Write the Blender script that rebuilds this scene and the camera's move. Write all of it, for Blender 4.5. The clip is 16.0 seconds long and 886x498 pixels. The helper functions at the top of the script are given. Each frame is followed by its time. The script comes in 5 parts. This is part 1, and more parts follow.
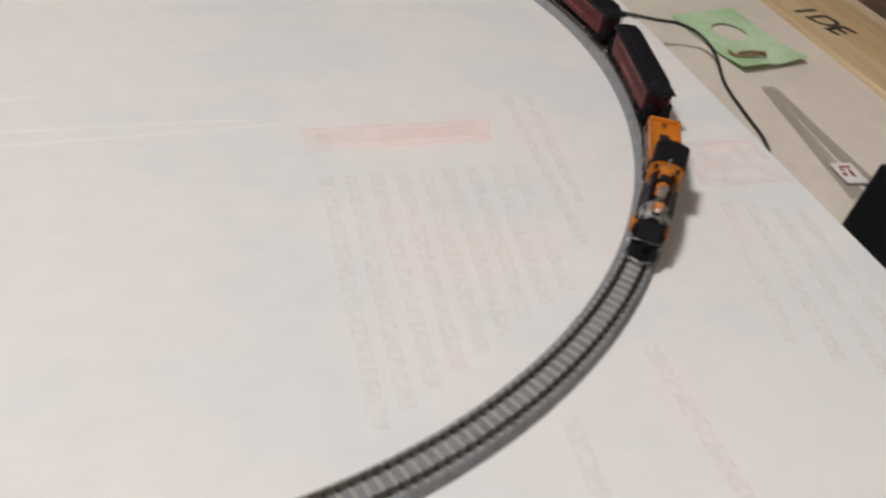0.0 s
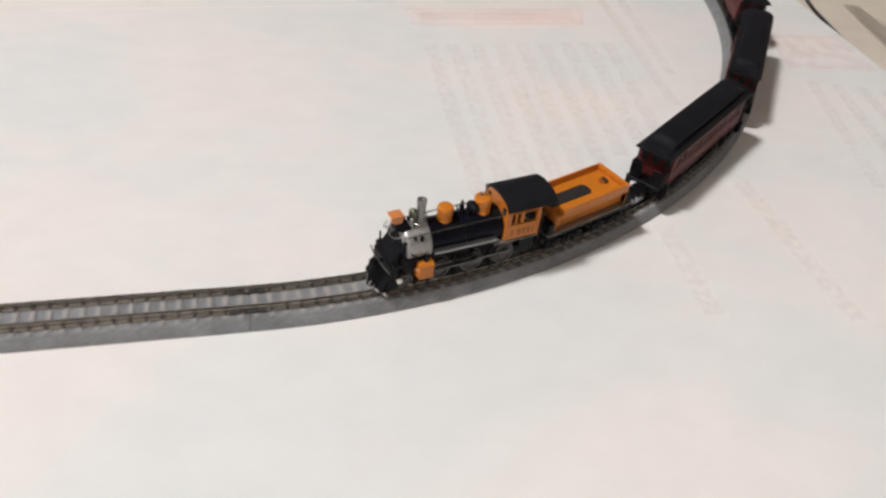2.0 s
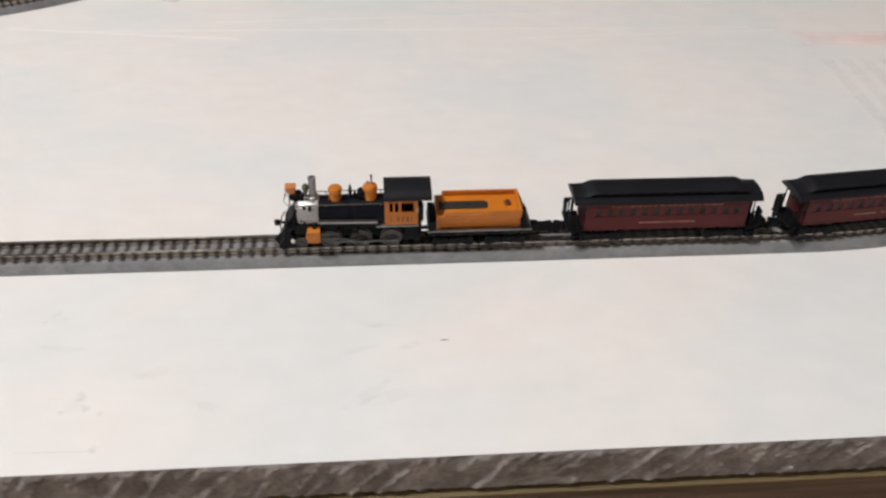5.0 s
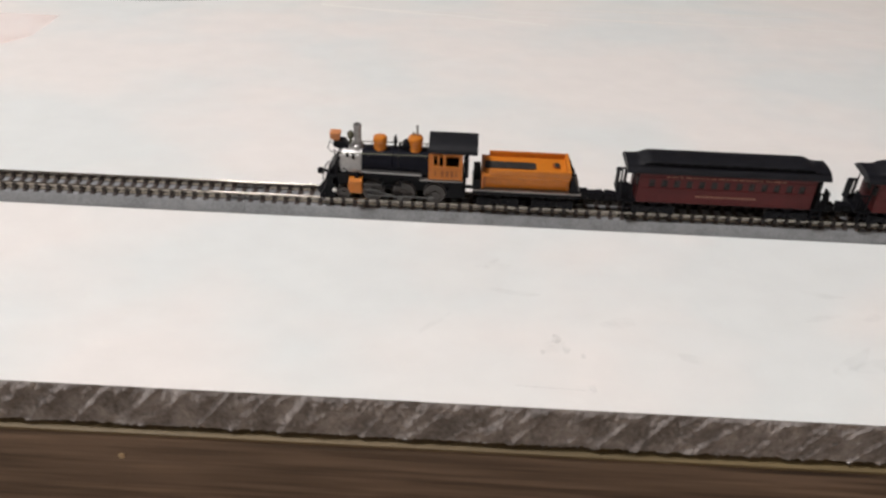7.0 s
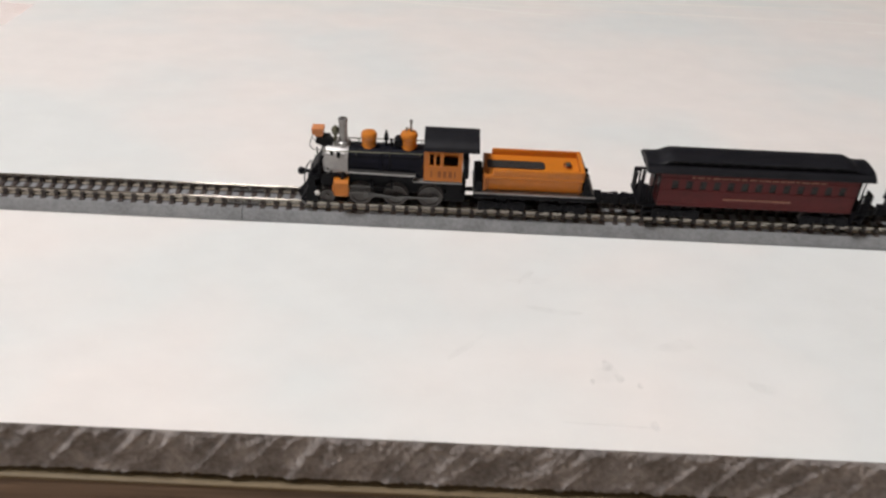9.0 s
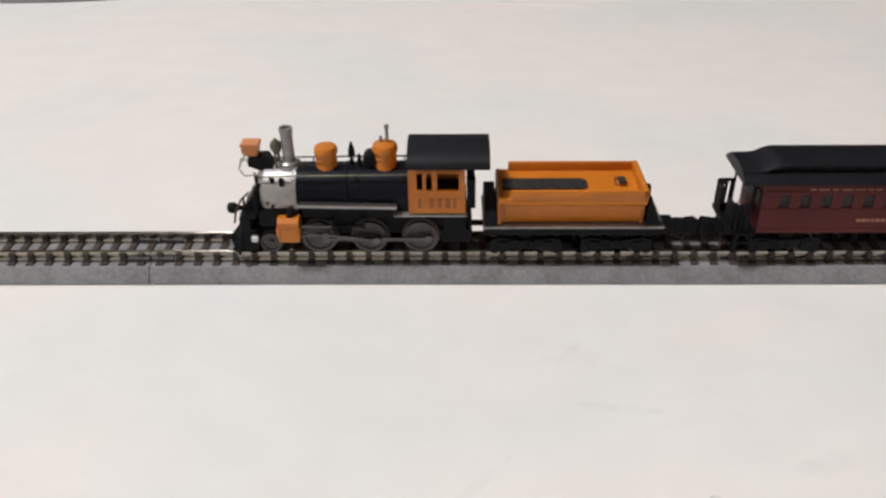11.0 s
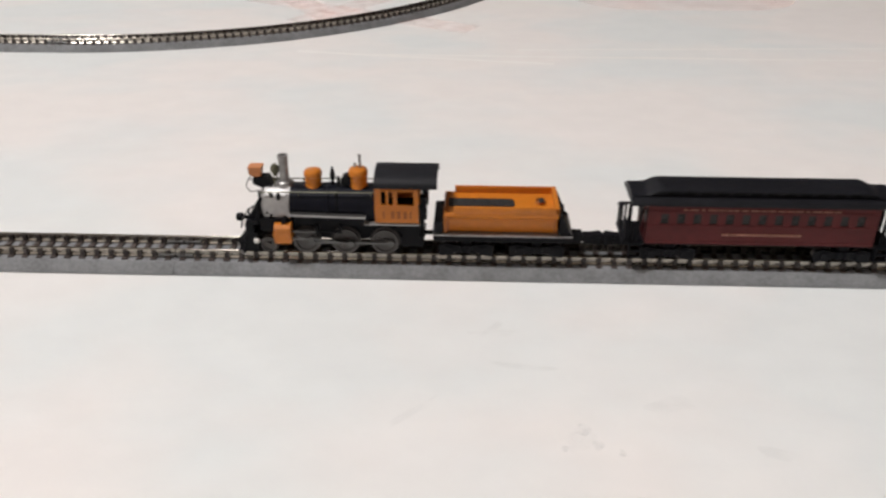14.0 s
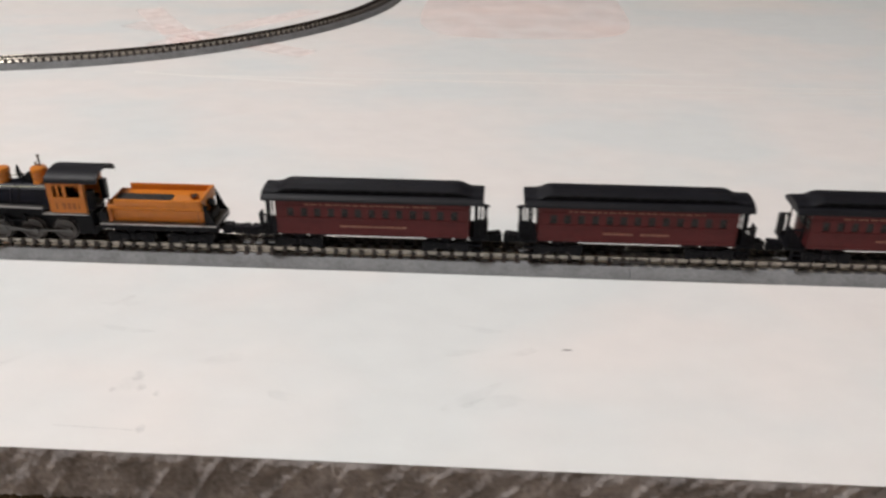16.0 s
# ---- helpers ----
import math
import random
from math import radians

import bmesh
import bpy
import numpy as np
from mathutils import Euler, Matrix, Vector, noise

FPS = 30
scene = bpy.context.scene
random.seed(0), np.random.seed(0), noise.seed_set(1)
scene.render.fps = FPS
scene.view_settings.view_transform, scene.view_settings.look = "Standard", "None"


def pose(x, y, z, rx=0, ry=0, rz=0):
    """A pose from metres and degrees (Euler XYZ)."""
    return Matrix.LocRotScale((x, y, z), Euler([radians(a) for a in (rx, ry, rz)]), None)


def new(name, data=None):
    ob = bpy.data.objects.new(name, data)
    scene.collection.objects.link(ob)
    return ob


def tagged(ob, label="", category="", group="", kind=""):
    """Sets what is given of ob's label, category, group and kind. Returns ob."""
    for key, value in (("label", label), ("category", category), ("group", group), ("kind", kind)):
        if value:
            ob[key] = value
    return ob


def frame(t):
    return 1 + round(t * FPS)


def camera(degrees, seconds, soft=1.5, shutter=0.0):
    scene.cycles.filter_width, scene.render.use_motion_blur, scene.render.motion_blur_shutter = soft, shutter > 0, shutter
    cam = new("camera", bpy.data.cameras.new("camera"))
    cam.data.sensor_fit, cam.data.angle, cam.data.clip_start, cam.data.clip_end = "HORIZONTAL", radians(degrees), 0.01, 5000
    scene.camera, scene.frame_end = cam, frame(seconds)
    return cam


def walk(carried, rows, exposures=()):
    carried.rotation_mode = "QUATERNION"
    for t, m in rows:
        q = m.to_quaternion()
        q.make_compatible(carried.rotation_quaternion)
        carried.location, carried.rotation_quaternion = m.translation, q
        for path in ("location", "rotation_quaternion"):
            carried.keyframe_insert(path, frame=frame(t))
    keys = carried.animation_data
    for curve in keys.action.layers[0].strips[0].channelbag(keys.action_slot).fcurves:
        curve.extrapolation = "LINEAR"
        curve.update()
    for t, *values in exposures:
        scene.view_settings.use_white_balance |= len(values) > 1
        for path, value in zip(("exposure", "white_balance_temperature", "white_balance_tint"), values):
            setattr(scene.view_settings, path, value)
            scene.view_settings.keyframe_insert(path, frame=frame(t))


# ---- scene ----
# A small model train on a painted foam board; the straight track runs along x.
cam = camera(56.0, 16.0, soft=2.5, shutter=0.5)
walk(cam, [
    (0.0, pose(0.4189, -0.1349, 0.2425, 49.25, -7.43, -17.06)),
    (0.4, pose(0.4355, -0.1553, 0.2323, 49.22, -6.49, -17.67)),
    (0.5, pose(0.4360, -0.1555, 0.2261, 49.29, -6.54, -17.35)),
    (1.0, pose(0.4180, -0.1575, 0.1941, 48.60, -6.37, -14.95)),
    (1.5, pose(0.4062, -0.1740, 0.1998, 49.71, -5.97, -14.46)),
    (2.0, pose(0.3864, -0.2000, 0.1944, 50.25, -6.09, -13.10)),
    (2.5, pose(0.3586, -0.2230, 0.1930, 51.41, -4.65, -10.50)),
    (3.0, pose(0.3330, -0.2430, 0.1894, 52.73, -3.89, -8.53)),
    (3.5, pose(0.2923, -0.2499, 0.2004, 53.65, -2.71, -6.39)),
    (4.0, pose(0.2982, -0.2774, 0.2125, 53.97, -2.20, -4.95)),
    (4.2, pose(0.2841, -0.2844, 0.2160, 52.88, -1.76, -4.66)),
    (6.3, pose(0.1120, -0.2872, 0.2173, 54.26, -1.41, -1.80)),
    (6.5, pose(0.0981, -0.2923, 0.2060, 55.19, -1.02, -0.19)),
    (7.0, pose(0.0676, -0.2952, 0.1860, 55.13, -1.80, 2.35)),
    (7.5, pose(0.0657, -0.2984, 0.1836, 55.64, -2.28, 1.15)),
    (8.0, pose(0.0665, -0.2936, 0.1848, 54.84, -1.97, 1.26)),
    (8.5, pose(0.0558, -0.2871, 0.1835, 55.22, -2.13, 1.54)),
    (9.0, pose(0.0525, -0.2626, 0.1663, 55.35, -2.29, 1.37)),
    (9.2, pose(0.0547, -0.2470, 0.1580, 56.01, -1.60, 2.16)),
    (11.3, pose(0.0581, -0.1789, 0.1157, 58.57, 0.68, 0.71)),
    (11.5, pose(0.0593, -0.1804, 0.1145, 59.43, 0.14, 1.32)),
    (12.0, pose(0.0557, -0.1796, 0.1099, 59.73, -0.02, 1.28)),
    (12.5, pose(0.0562, -0.1852, 0.1117, 60.90, -0.06, 0.88)),
    (13.0, pose(0.0617, -0.1953, 0.1203, 60.26, 0.03, 1.12)),
    (13.5, pose(0.0617, -0.2170, 0.1312, 60.06, 0.01, 1.11)),
    (14.0, pose(0.0750, -0.2357, 0.1368, 61.01, 0.02, 2.18)),
    (14.5, pose(0.1030, -0.2420, 0.1295, 61.74, 0.32, 3.05)),
    (15.0, pose(0.1350, -0.2560, 0.1434, 61.24, 0.21, 3.62)),
    (15.5, pose(0.1768, -0.2655, 0.1482, 62.40, 0.14, 3.76)),
    (16.0, pose(0.2055, -0.2748, 0.1467, 62.80, -0.11, 3.66)),
], exposures=[(0.0, -0.18), (2.0, -0.07), (3.5, -0.13), (7.0, -0.34), (16.0, -0.34)])

# ---------------------------------------------------------------- light
world = bpy.data.worlds.new("room_world")
scene.world = world
world.use_nodes = True
world.node_tree.nodes["Background"].inputs["Color"].default_value = (1.0, 0.93, 0.86, 1)
world.node_tree.nodes["Background"].inputs["Strength"].default_value = 0.05

LAMPS = [  # place, size x, size y, watts, tilt
    ((-1.24, -0.24, 2.86), 0.42, 0.42, 161.0, -42.0),
    ((-1.42, 5.10, 3.00), 0.75, 0.50, 13.0, 0.0),
]


def area_lamp(place, sx, sy, watts, tilt):
    data = bpy.data.lights.new("ceiling_lamp_light", "AREA")
    data.shape, data.size, data.size_y, data.energy = "RECTANGLE", sx, sy, watts
    data.color = (1.0, 0.973, 0.963)
    ob = new("ceiling_lamp_light", data)
    ob.matrix_basis = pose(*place, tilt, 0, 0)
    return ob


for row in LAMPS:
    area_lamp(*row)


# ---------------------------------------------------------------- materials
def material(name, colour, rough=0.6, metal=0.0, vary=0.12, scale=300.0, bump=0.0, bump_scale=900.0,
             stretch=(1, 1, 1), second=None, mix_at=(0.45, 0.65), spec=0.5, coat=0.0):
    """A surface with two scales of colour variation, uneven gloss and fine relief."""
    m = bpy.data.materials.new(name)
    m.use_nodes = True
    nt = m.node_tree
    b = nt.nodes["Principled BSDF"]
    b.inputs["Metallic"].default_value = metal
    b.inputs["Specular IOR Level"].default_value = spec
    b.inputs["Coat Weight"].default_value = coat
    co = nt.nodes.new("ShaderNodeTexCoord")
    mp = nt.nodes.new("ShaderNodeMapping")
    mp.inputs["Scale"].default_value = stretch
    nt.links.new(co.outputs["Object"], mp.inputs["Vector"])

    def noise_node(s, detail):
        n = nt.nodes.new("ShaderNodeTexNoise")
        n.inputs["Scale"].default_value = s
        n.inputs["Detail"].default_value = detail
        nt.links.new(mp.outputs["Vector"], n.inputs["Vector"])
        return n

    fine, coarse = noise_node(scale, 5), noise_node(scale * 0.13, 3)
    add = nt.nodes.new("ShaderNodeMath")
    add.operation = "ADD"
    nt.links.new(fine.outputs["Fac"], add.inputs[0])
    nt.links.new(coarse.outputs["Fac"], add.inputs[1])
    ramp = nt.nodes.new("ShaderNodeMapRange")
    ramp.inputs["From Min"].default_value, ramp.inputs["From Max"].default_value = 0.7, 1.3
    ramp.inputs["To Min"].default_value, ramp.inputs["To Max"].default_value = 1 - vary, 1 + vary
    nt.links.new(add.outputs[0], ramp.inputs["Value"])
    mul = nt.nodes.new("ShaderNodeVectorMath")
    mul.operation = "SCALE"
    nt.links.new(ramp.outputs[0], mul.inputs["Scale"])
    if second:
        mr = nt.nodes.new("ShaderNodeMapRange")
        mr.inputs["From Min"].default_value, mr.inputs["From Max"].default_value = mix_at
        nt.links.new(coarse.outputs["Fac"], mr.inputs["Value"])
        mx = nt.nodes.new("ShaderNodeMix")
        mx.data_type = "RGBA"
        mx.inputs["A"].default_value, mx.inputs["B"].default_value = (*colour, 1), (*second, 1)
        nt.links.new(mr.outputs[0], mx.inputs["Factor"])
        nt.links.new(mx.outputs["Result"], mul.inputs[0])
    else:
        mul.inputs[0].default_value = colour
    nt.links.new(mul.outputs[0], b.inputs["Base Color"])
    rr = nt.nodes.new("ShaderNodeMapRange")
    rr.inputs["To Min"].default_value, rr.inputs["To Max"].default_value = max(rough - 0.08, 0.02), min(rough + 0.08, 1)
    nt.links.new(fine.outputs["Fac"], rr.inputs["Value"])
    nt.links.new(rr.outputs[0], b.inputs["Roughness"])
    if bump:
        bn = nt.nodes.new("ShaderNodeBump")
        bn.inputs["Strength"].default_value, bn.inputs["Distance"].default_value = bump, 0.0006
        nz = noise_node(bump_scale, 6)
        nt.links.new(nz.outputs["Fac"], bn.inputs["Height"])
        nt.links.new(bn.outputs["Normal"], b.inputs["Normal"])
    return m


def print_material(name, colour, strength, scale, floor_=0.35):
    """Faded ink that has soaked through paint: a broken thin film over whatever lies beneath."""
    m = material(name, colour, 0.7, vary=0.05, scale=scale)
    nt = m.node_tree
    out, b = nt.nodes["Material Output"], nt.nodes["Principled BSDF"]
    co = nt.nodes.new("ShaderNodeTexCoord")
    n = nt.nodes.new("ShaderNodeTexNoise")
    n.inputs["Scale"].default_value, n.inputs["Detail"].default_value = scale, 4
    nt.links.new(co.outputs["Object"], n.inputs["Vector"])
    mr = nt.nodes.new("ShaderNodeMapRange")
    mr.inputs["From Min"].default_value, mr.inputs["From Max"].default_value = 0.38, 0.62
    mr.inputs["To Min"].default_value, mr.inputs["To Max"].default_value = strength * floor_, strength
    nt.links.new(n.outputs["Fac"], mr.inputs["Value"])
    tr = nt.nodes.new("ShaderNodeBsdfTransparent")
    mx = nt.nodes.new("ShaderNodeMixShader")
    nt.links.new(mr.outputs[0], mx.inputs["Fac"])
    nt.links.new(tr.outputs[0], mx.inputs[1])
    nt.links.new(b.outputs[0], mx.inputs[2])
    nt.links.new(mx.outputs[0], out.inputs["Surface"])
    return m


M = {}
M["paint"] = material("white_board_paint", (0.80, 0.765, 0.745), 0.66, vary=0.032, scale=80, bump=0.35, bump_scale=140,
                      stretch=(0.7, 1, 1), second=(0.718, 0.737, 0.734), mix_at=(0.42, 0.60), spec=0.3)
M["foam"] = material("sawn_foam_edge", (0.275, 0.250, 0.243), 0.9, vary=0.34, scale=620, bump=0.9, bump_scale=560,
                     second=(0.345, 0.318, 0.310), mix_at=(0.44, 0.6))
# front pine darkened: the shade on this side is in its colour
M["pine"] = material("shaded_pine_face", (0.165, 0.108, 0.073), 0.6, vary=0.75, scale=420, bump=0.5, bump_scale=300,
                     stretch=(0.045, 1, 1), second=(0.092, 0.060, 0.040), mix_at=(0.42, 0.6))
M["pine_side"] = material("pine_board", (0.66, 0.52, 0.34), 0.55, vary=0.25, scale=200, bump=0.2, bump_scale=300,
                          stretch=(1, 0.05, 1), second=(0.43, 0.31, 0.17), mix_at=(0.45, 0.58))
# strip colour for the pine's top edge, set apart as it catches light
M["pine_front"] = material("lit_pine_edge", (0.155, 0.112, 0.052), 0.6, vary=0.3, scale=300, bump=0.2, stretch=(0.06, 1, 1), second=(0.11, 0.075, 0.04))
M["table"] = material("beige_tabletop", (0.68, 0.615, 0.53), 0.5, vary=0.06, scale=80, bump=0.08)
M["ballast"] = material("grey_moulded_roadbed", (0.215, 0.22, 0.23), 0.7, vary=0.25, scale=900, bump=0.6, bump_scale=1600)
M["sleeper"] = material("brown_plastic_sleeper", (0.058, 0.043, 0.038), 0.5, vary=0.3, scale=900, bump=0.3, bump_scale=2500)
M["concrete"] = material("pale_concrete_sleeper", (0.335, 0.325, 0.315), 0.6, vary=0.2, scale=900, bump=0.3, bump_scale=2500)
M["clip"] = material("dark_rail_clip", (0.035, 0.028, 0.026), 0.5, vary=0.3, scale=900)
M["rail"] = material("nickel_silver_rail", (0.35, 0.32, 0.28), 0.2, metal=1.0, vary=0.2, scale=700)
M["black"] = material("black_plastic", (0.0045, 0.0045, 0.0065), 0.52, vary=0.3, scale=800, bump=0.15, bump_scale=2000, spec=0.15)
M["roofblack"] = material("satin_black_roof", (0.0085, 0.0088, 0.012), 0.5, vary=0.25, scale=500, bump=0.12, bump_scale=1500, spec=0.22)
M["navy"] = material("blue_black_boiler", (0.004, 0.0046, 0.0100), 0.34, vary=0.3, scale=500, spec=0.16)
M["orange"] = material("orange_enamel", (0.56, 0.175, 0.014), 0.38, vary=0.10, scale=420, bump=0.1, bump_scale=1500)
M["orange_dark"] = material("shaded_orange_plastic", (0.40, 0.125, 0.02), 0.45, vary=0.15, scale=500)
M["salmon"] = material("salmon_orange_lamp", (0.58, 0.205, 0.06), 0.4, vary=0.1, scale=600)
M["silver"] = material("silver_paint", (0.36, 0.35, 0.345), 0.40, metal=0.55, vary=0.15, scale=600, bump=0.15, bump_scale=2500)
M["stack"] = material("grey_metal_stack", (0.30, 0.29, 0.285), 0.38, metal=0.6, vary=0.2, scale=700)
M["wheel"] = material("dull_steel_wheel", (0.072, 0.065, 0.063), 0.45, metal=0.4, vary=0.25, scale=900)
M["rod"] = material("steel_rod", (0.115, 0.112, 0.11), 0.38, metal=0.7, vary=0.2, scale=900)
M["maroon"] = material("maroon_paint", (0.094, 0.0160, 0.0168), 0.5, vary=0.15, scale=500, bump=0.15, bump_scale=1800, spec=0.25)
M["gold"] = material("faded_gold_lettering", (0.30, 0.13, 0.09), 0.5, vary=0.3, scale=2500)
M["number"] = material("dark_brown_lettering", (0.30, 0.088, 0.012), 0.55, vary=0.3, scale=2500)
M["window"] = material("dark_window", (0.030, 0.028, 0.029), 0.28, vary=0.2, scale=500, spec=0.2)
M["white"] = material("white_trim", (0.72, 0.70, 0.67), 0.5, vary=0.06, scale=900)
M["coal"] = material("dark_coal_recess", (0.016, 0.015, 0.015), 0.6, vary=0.5, scale=1500, bump=0.9, bump_scale=1500)
M["brass"] = material("tarnished_brass", (0.125, 0.122, 0.085), 0.4, metal=0.8, vary=0.3, scale=900)
M["green"] = material("pale_green_card", (0.40, 0.58, 0.33), 0.7, vary=0.14, scale=150, bump=0.1, second=(0.48, 0.62, 0.42))
M["cable"] = material("black_cable", (0.012, 0.012, 0.012), 0.45, vary=0.2, scale=500)
M["case"] = material("black_case", (0.004, 0.005, 0.006), 0.55, vary=0.2, scale=300, bump=0.1, spec=0.15)
M["brown"] = material("brown_leather", (0.20, 0.115, 0.07), 0.55, vary=0.25, scale=160, bump=0.5, bump_scale=420)
M["marker"] = material("black_marker_ink", (0.03, 0.025, 0.022), 0.6, vary=0.3, scale=400)
M["label_white"] = material("white_label", (0.74, 0.72, 0.70), 0.5, vary=0.05, scale=200)
M["label_red"] = material("red_label_print", (0.30, 0.06, 0.06), 0.5, vary=0.2, scale=500)
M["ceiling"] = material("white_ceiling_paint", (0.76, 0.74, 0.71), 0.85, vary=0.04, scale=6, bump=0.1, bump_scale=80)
# unseen walls, darker than the ceiling to cut fill and rail glints
M["wall"] = material("dimmed_wall_paint", (0.40, 0.375, 0.345), 0.8, vary=0.04, scale=6, bump=0.1, bump_scale=80)
M["floor"] = material("wooden_floor", (0.30, 0.21, 0.14), 0.5, vary=0.2, scale=8, stretch=(0.2, 1, 1))
M["ink"] = print_material("faded_pink_print", (0.72, 0.47, 0.42), 0.29, 30, 0.6)
M["ink_pale"] = print_material("very_faded_pink_print", (0.74, 0.50, 0.45), 0.28, 90, 0.5)
M["ink_text"] = print_material("faded_text_print", (0.62, 0.45, 0.41), 0.15, 330, 0.35)
M["scuff"] = print_material("grey_scuff", (0.50, 0.50, 0.53), 0.18, 900)
M["smear"] = print_material("cool_grey_smear", (0.56, 0.60, 0.63), 0.05, 160, 0.1)
M["speck"] = material("dark_speck", (0.16, 0.13, 0.13), 0.7)
M["ridge"] = material("raised_paint_ridge", (0.82, 0.80, 0.775), 0.4, vary=0.03, scale=120)

plastic = bpy.data.materials.new("clear_plastic_film")
plastic.use_nodes = True
pn = plastic.node_tree
pg = pn.nodes.new("ShaderNodeBsdfGlossy")
pg.inputs["Roughness"].default_value = 0.2
pt = pn.nodes.new("ShaderNodeBsdfTransparent")
pt.inputs["Color"].default_value = (0.91, 0.905, 0.90, 1)
px = pn.nodes.new("ShaderNodeMixShader")
px.inputs["Fac"].default_value = 0.08
pn.links.new(pt.outputs[0], px.inputs[1])
pn.links.new(pg.outputs[0], px.inputs[2])
pn.links.new(px.outputs[0], pn.nodes["Material Output"].inputs["Surface"])
M["plastic"] = plastic

glow = bpy.data.materials.new("lamp_diffuser")
glow.use_nodes = True
glow.node_tree.nodes["Principled BSDF"].inputs["Emission Color"].default_value = (1.0, 0.973, 0.963, 1)
glow.node_tree.nodes["Principled BSDF"].inputs["Emission Strength"].default_value = 14.0
M["glow"] = glow


# ---------------------------------------------------------------- mesh helpers
def box(bm, x0, x1, y0, y1, z0, z1):
    v = [bm.verts.new((x, y, z)) for z in (z0, z1) for y in (y0, y1) for x in (x0, x1)]
    for f in ((0, 2, 3, 1), (4, 5, 7, 6), (0, 1, 5, 4), (2, 6, 7, 3), (0, 4, 6, 2), (1, 3, 7, 5)):
        bm.faces.new([v[i] for i in f])
    return bm


def bevelled(x0, x1, y0, y1, z0, z1, r=0.0003, seg=2):
    bm = box(bmesh.new(), x0, x1, y0, y1, z0, z1)
    bmesh.ops.bevel(bm, geom=bm.edges[:], offset=r, segments=seg, affect="EDGES", profile=0.5)
    return bm


def lathe(bm, profile, centre=(0, 0, 0), axis="z", seg=24):
    """Turns (radius, along) pairs round an axis; closes the ends."""
    cx, cy, cz = centre
    rings = []
    for r, h in profile:
        ring = []
        for k in range(seg):
            a = 2 * math.pi * k / seg
            c, s = r * math.cos(a), r * math.sin(a)
            p = {"z": (c, s, h), "x": (h, c, s), "y": (s, h, c)}[axis]
            ring.append(bm.verts.new((cx + p[0], cy + p[1], cz + p[2])))
        rings.append(ring)
    for a, b in zip(rings, rings[1:]):
        for k in range(seg):
            bm.faces.new((a[k], a[(k + 1) % seg], b[(k + 1) % seg], b[k]))
    bm.faces.new(rings[0][::-1])
    bm.faces.new(rings[-1])
    return bm


def prism(bm, pts, a0, a1, axis="y"):
    """A closed outline pushed along an axis. pts are (x, z) for y, (y, z) for x, (x, y) for z."""
    def at(p, a):
        return {"y": (p[0], a, p[1]), "x": (a, p[0], p[1]), "z": (p[0], p[1], a)}[axis]
    lo, hi = [bm.verts.new(at(p, a0)) for p in pts], [bm.verts.new(at(p, a1)) for p in pts]
    n = len(pts)
    for k in range(n):
        bm.faces.new((lo[k], lo[(k + 1) % n], hi[(k + 1) % n], hi[k]))
    bm.faces.new(lo[::-1])
    bm.faces.new(hi)
    return bm


def tube(bm, pts, r, seg=8):
    """A round wire through points."""
    pts = [Vector(p) for p in pts]
    rings = []
    for k, p in enumerate(pts):
        d = (pts[min(k + 1, len(pts) - 1)] - pts[max(k - 1, 0)]).normalized()
        u = d.orthogonal().normalized() if not rings else (last - last.dot(d) * d).normalized()
        last = u
        w = d.cross(u)
        rings.append([bm.verts.new(p + r * (math.cos(2 * math.pi * j / seg) * u + math.sin(2 * math.pi * j / seg) * w)) for j in range(seg)])
    for a, b in zip(rings, rings[1:]):
        for j in range(seg):
            bm.faces.new((a[j], a[(j + 1) % seg], b[(j + 1) % seg], b[j]))
    bm.faces.new(rings[0][::-1])
    bm.faces.new(rings[-1])
    return bm


def mesh_of(name, bm, mat, smooth=None):
    bmesh.ops.recalc_face_normals(bm, faces=bm.faces[:])
    me = bpy.data.meshes.new(name)
    bm.to_mesh(me)
    bm.free()
    me.materials.append(M[mat] if isinstance(mat, str) else mat)
    if smooth:
        for p in me.polygons:
            p.use_smooth = True
        me.set_sharp_from_angle(angle=radians(smooth))
    return me


def part(name, bm, mat, parent, label="", at=(0, 0, 0), smooth=None):
    """One mesh object under a thing or a part. at: what to take off the mesh's own coordinates."""
    if any(at):
        bmesh.ops.translate(bm, verts=bm.verts[:], vec=[-a for a in at])
    ob = new(name, mesh_of(name, bm, mat, smooth))
    ob.parent = parent
    return tagged(ob, label)


def thing(name, label, category, group="", kind=""):
    return tagged(new(name), label, category, group, kind)


def solid(name, bm, mat, label, category="", group="", kind="", smooth=None):
    return tagged(new(name, mesh_of(name, bm, mat, smooth)), label, category, group, kind)


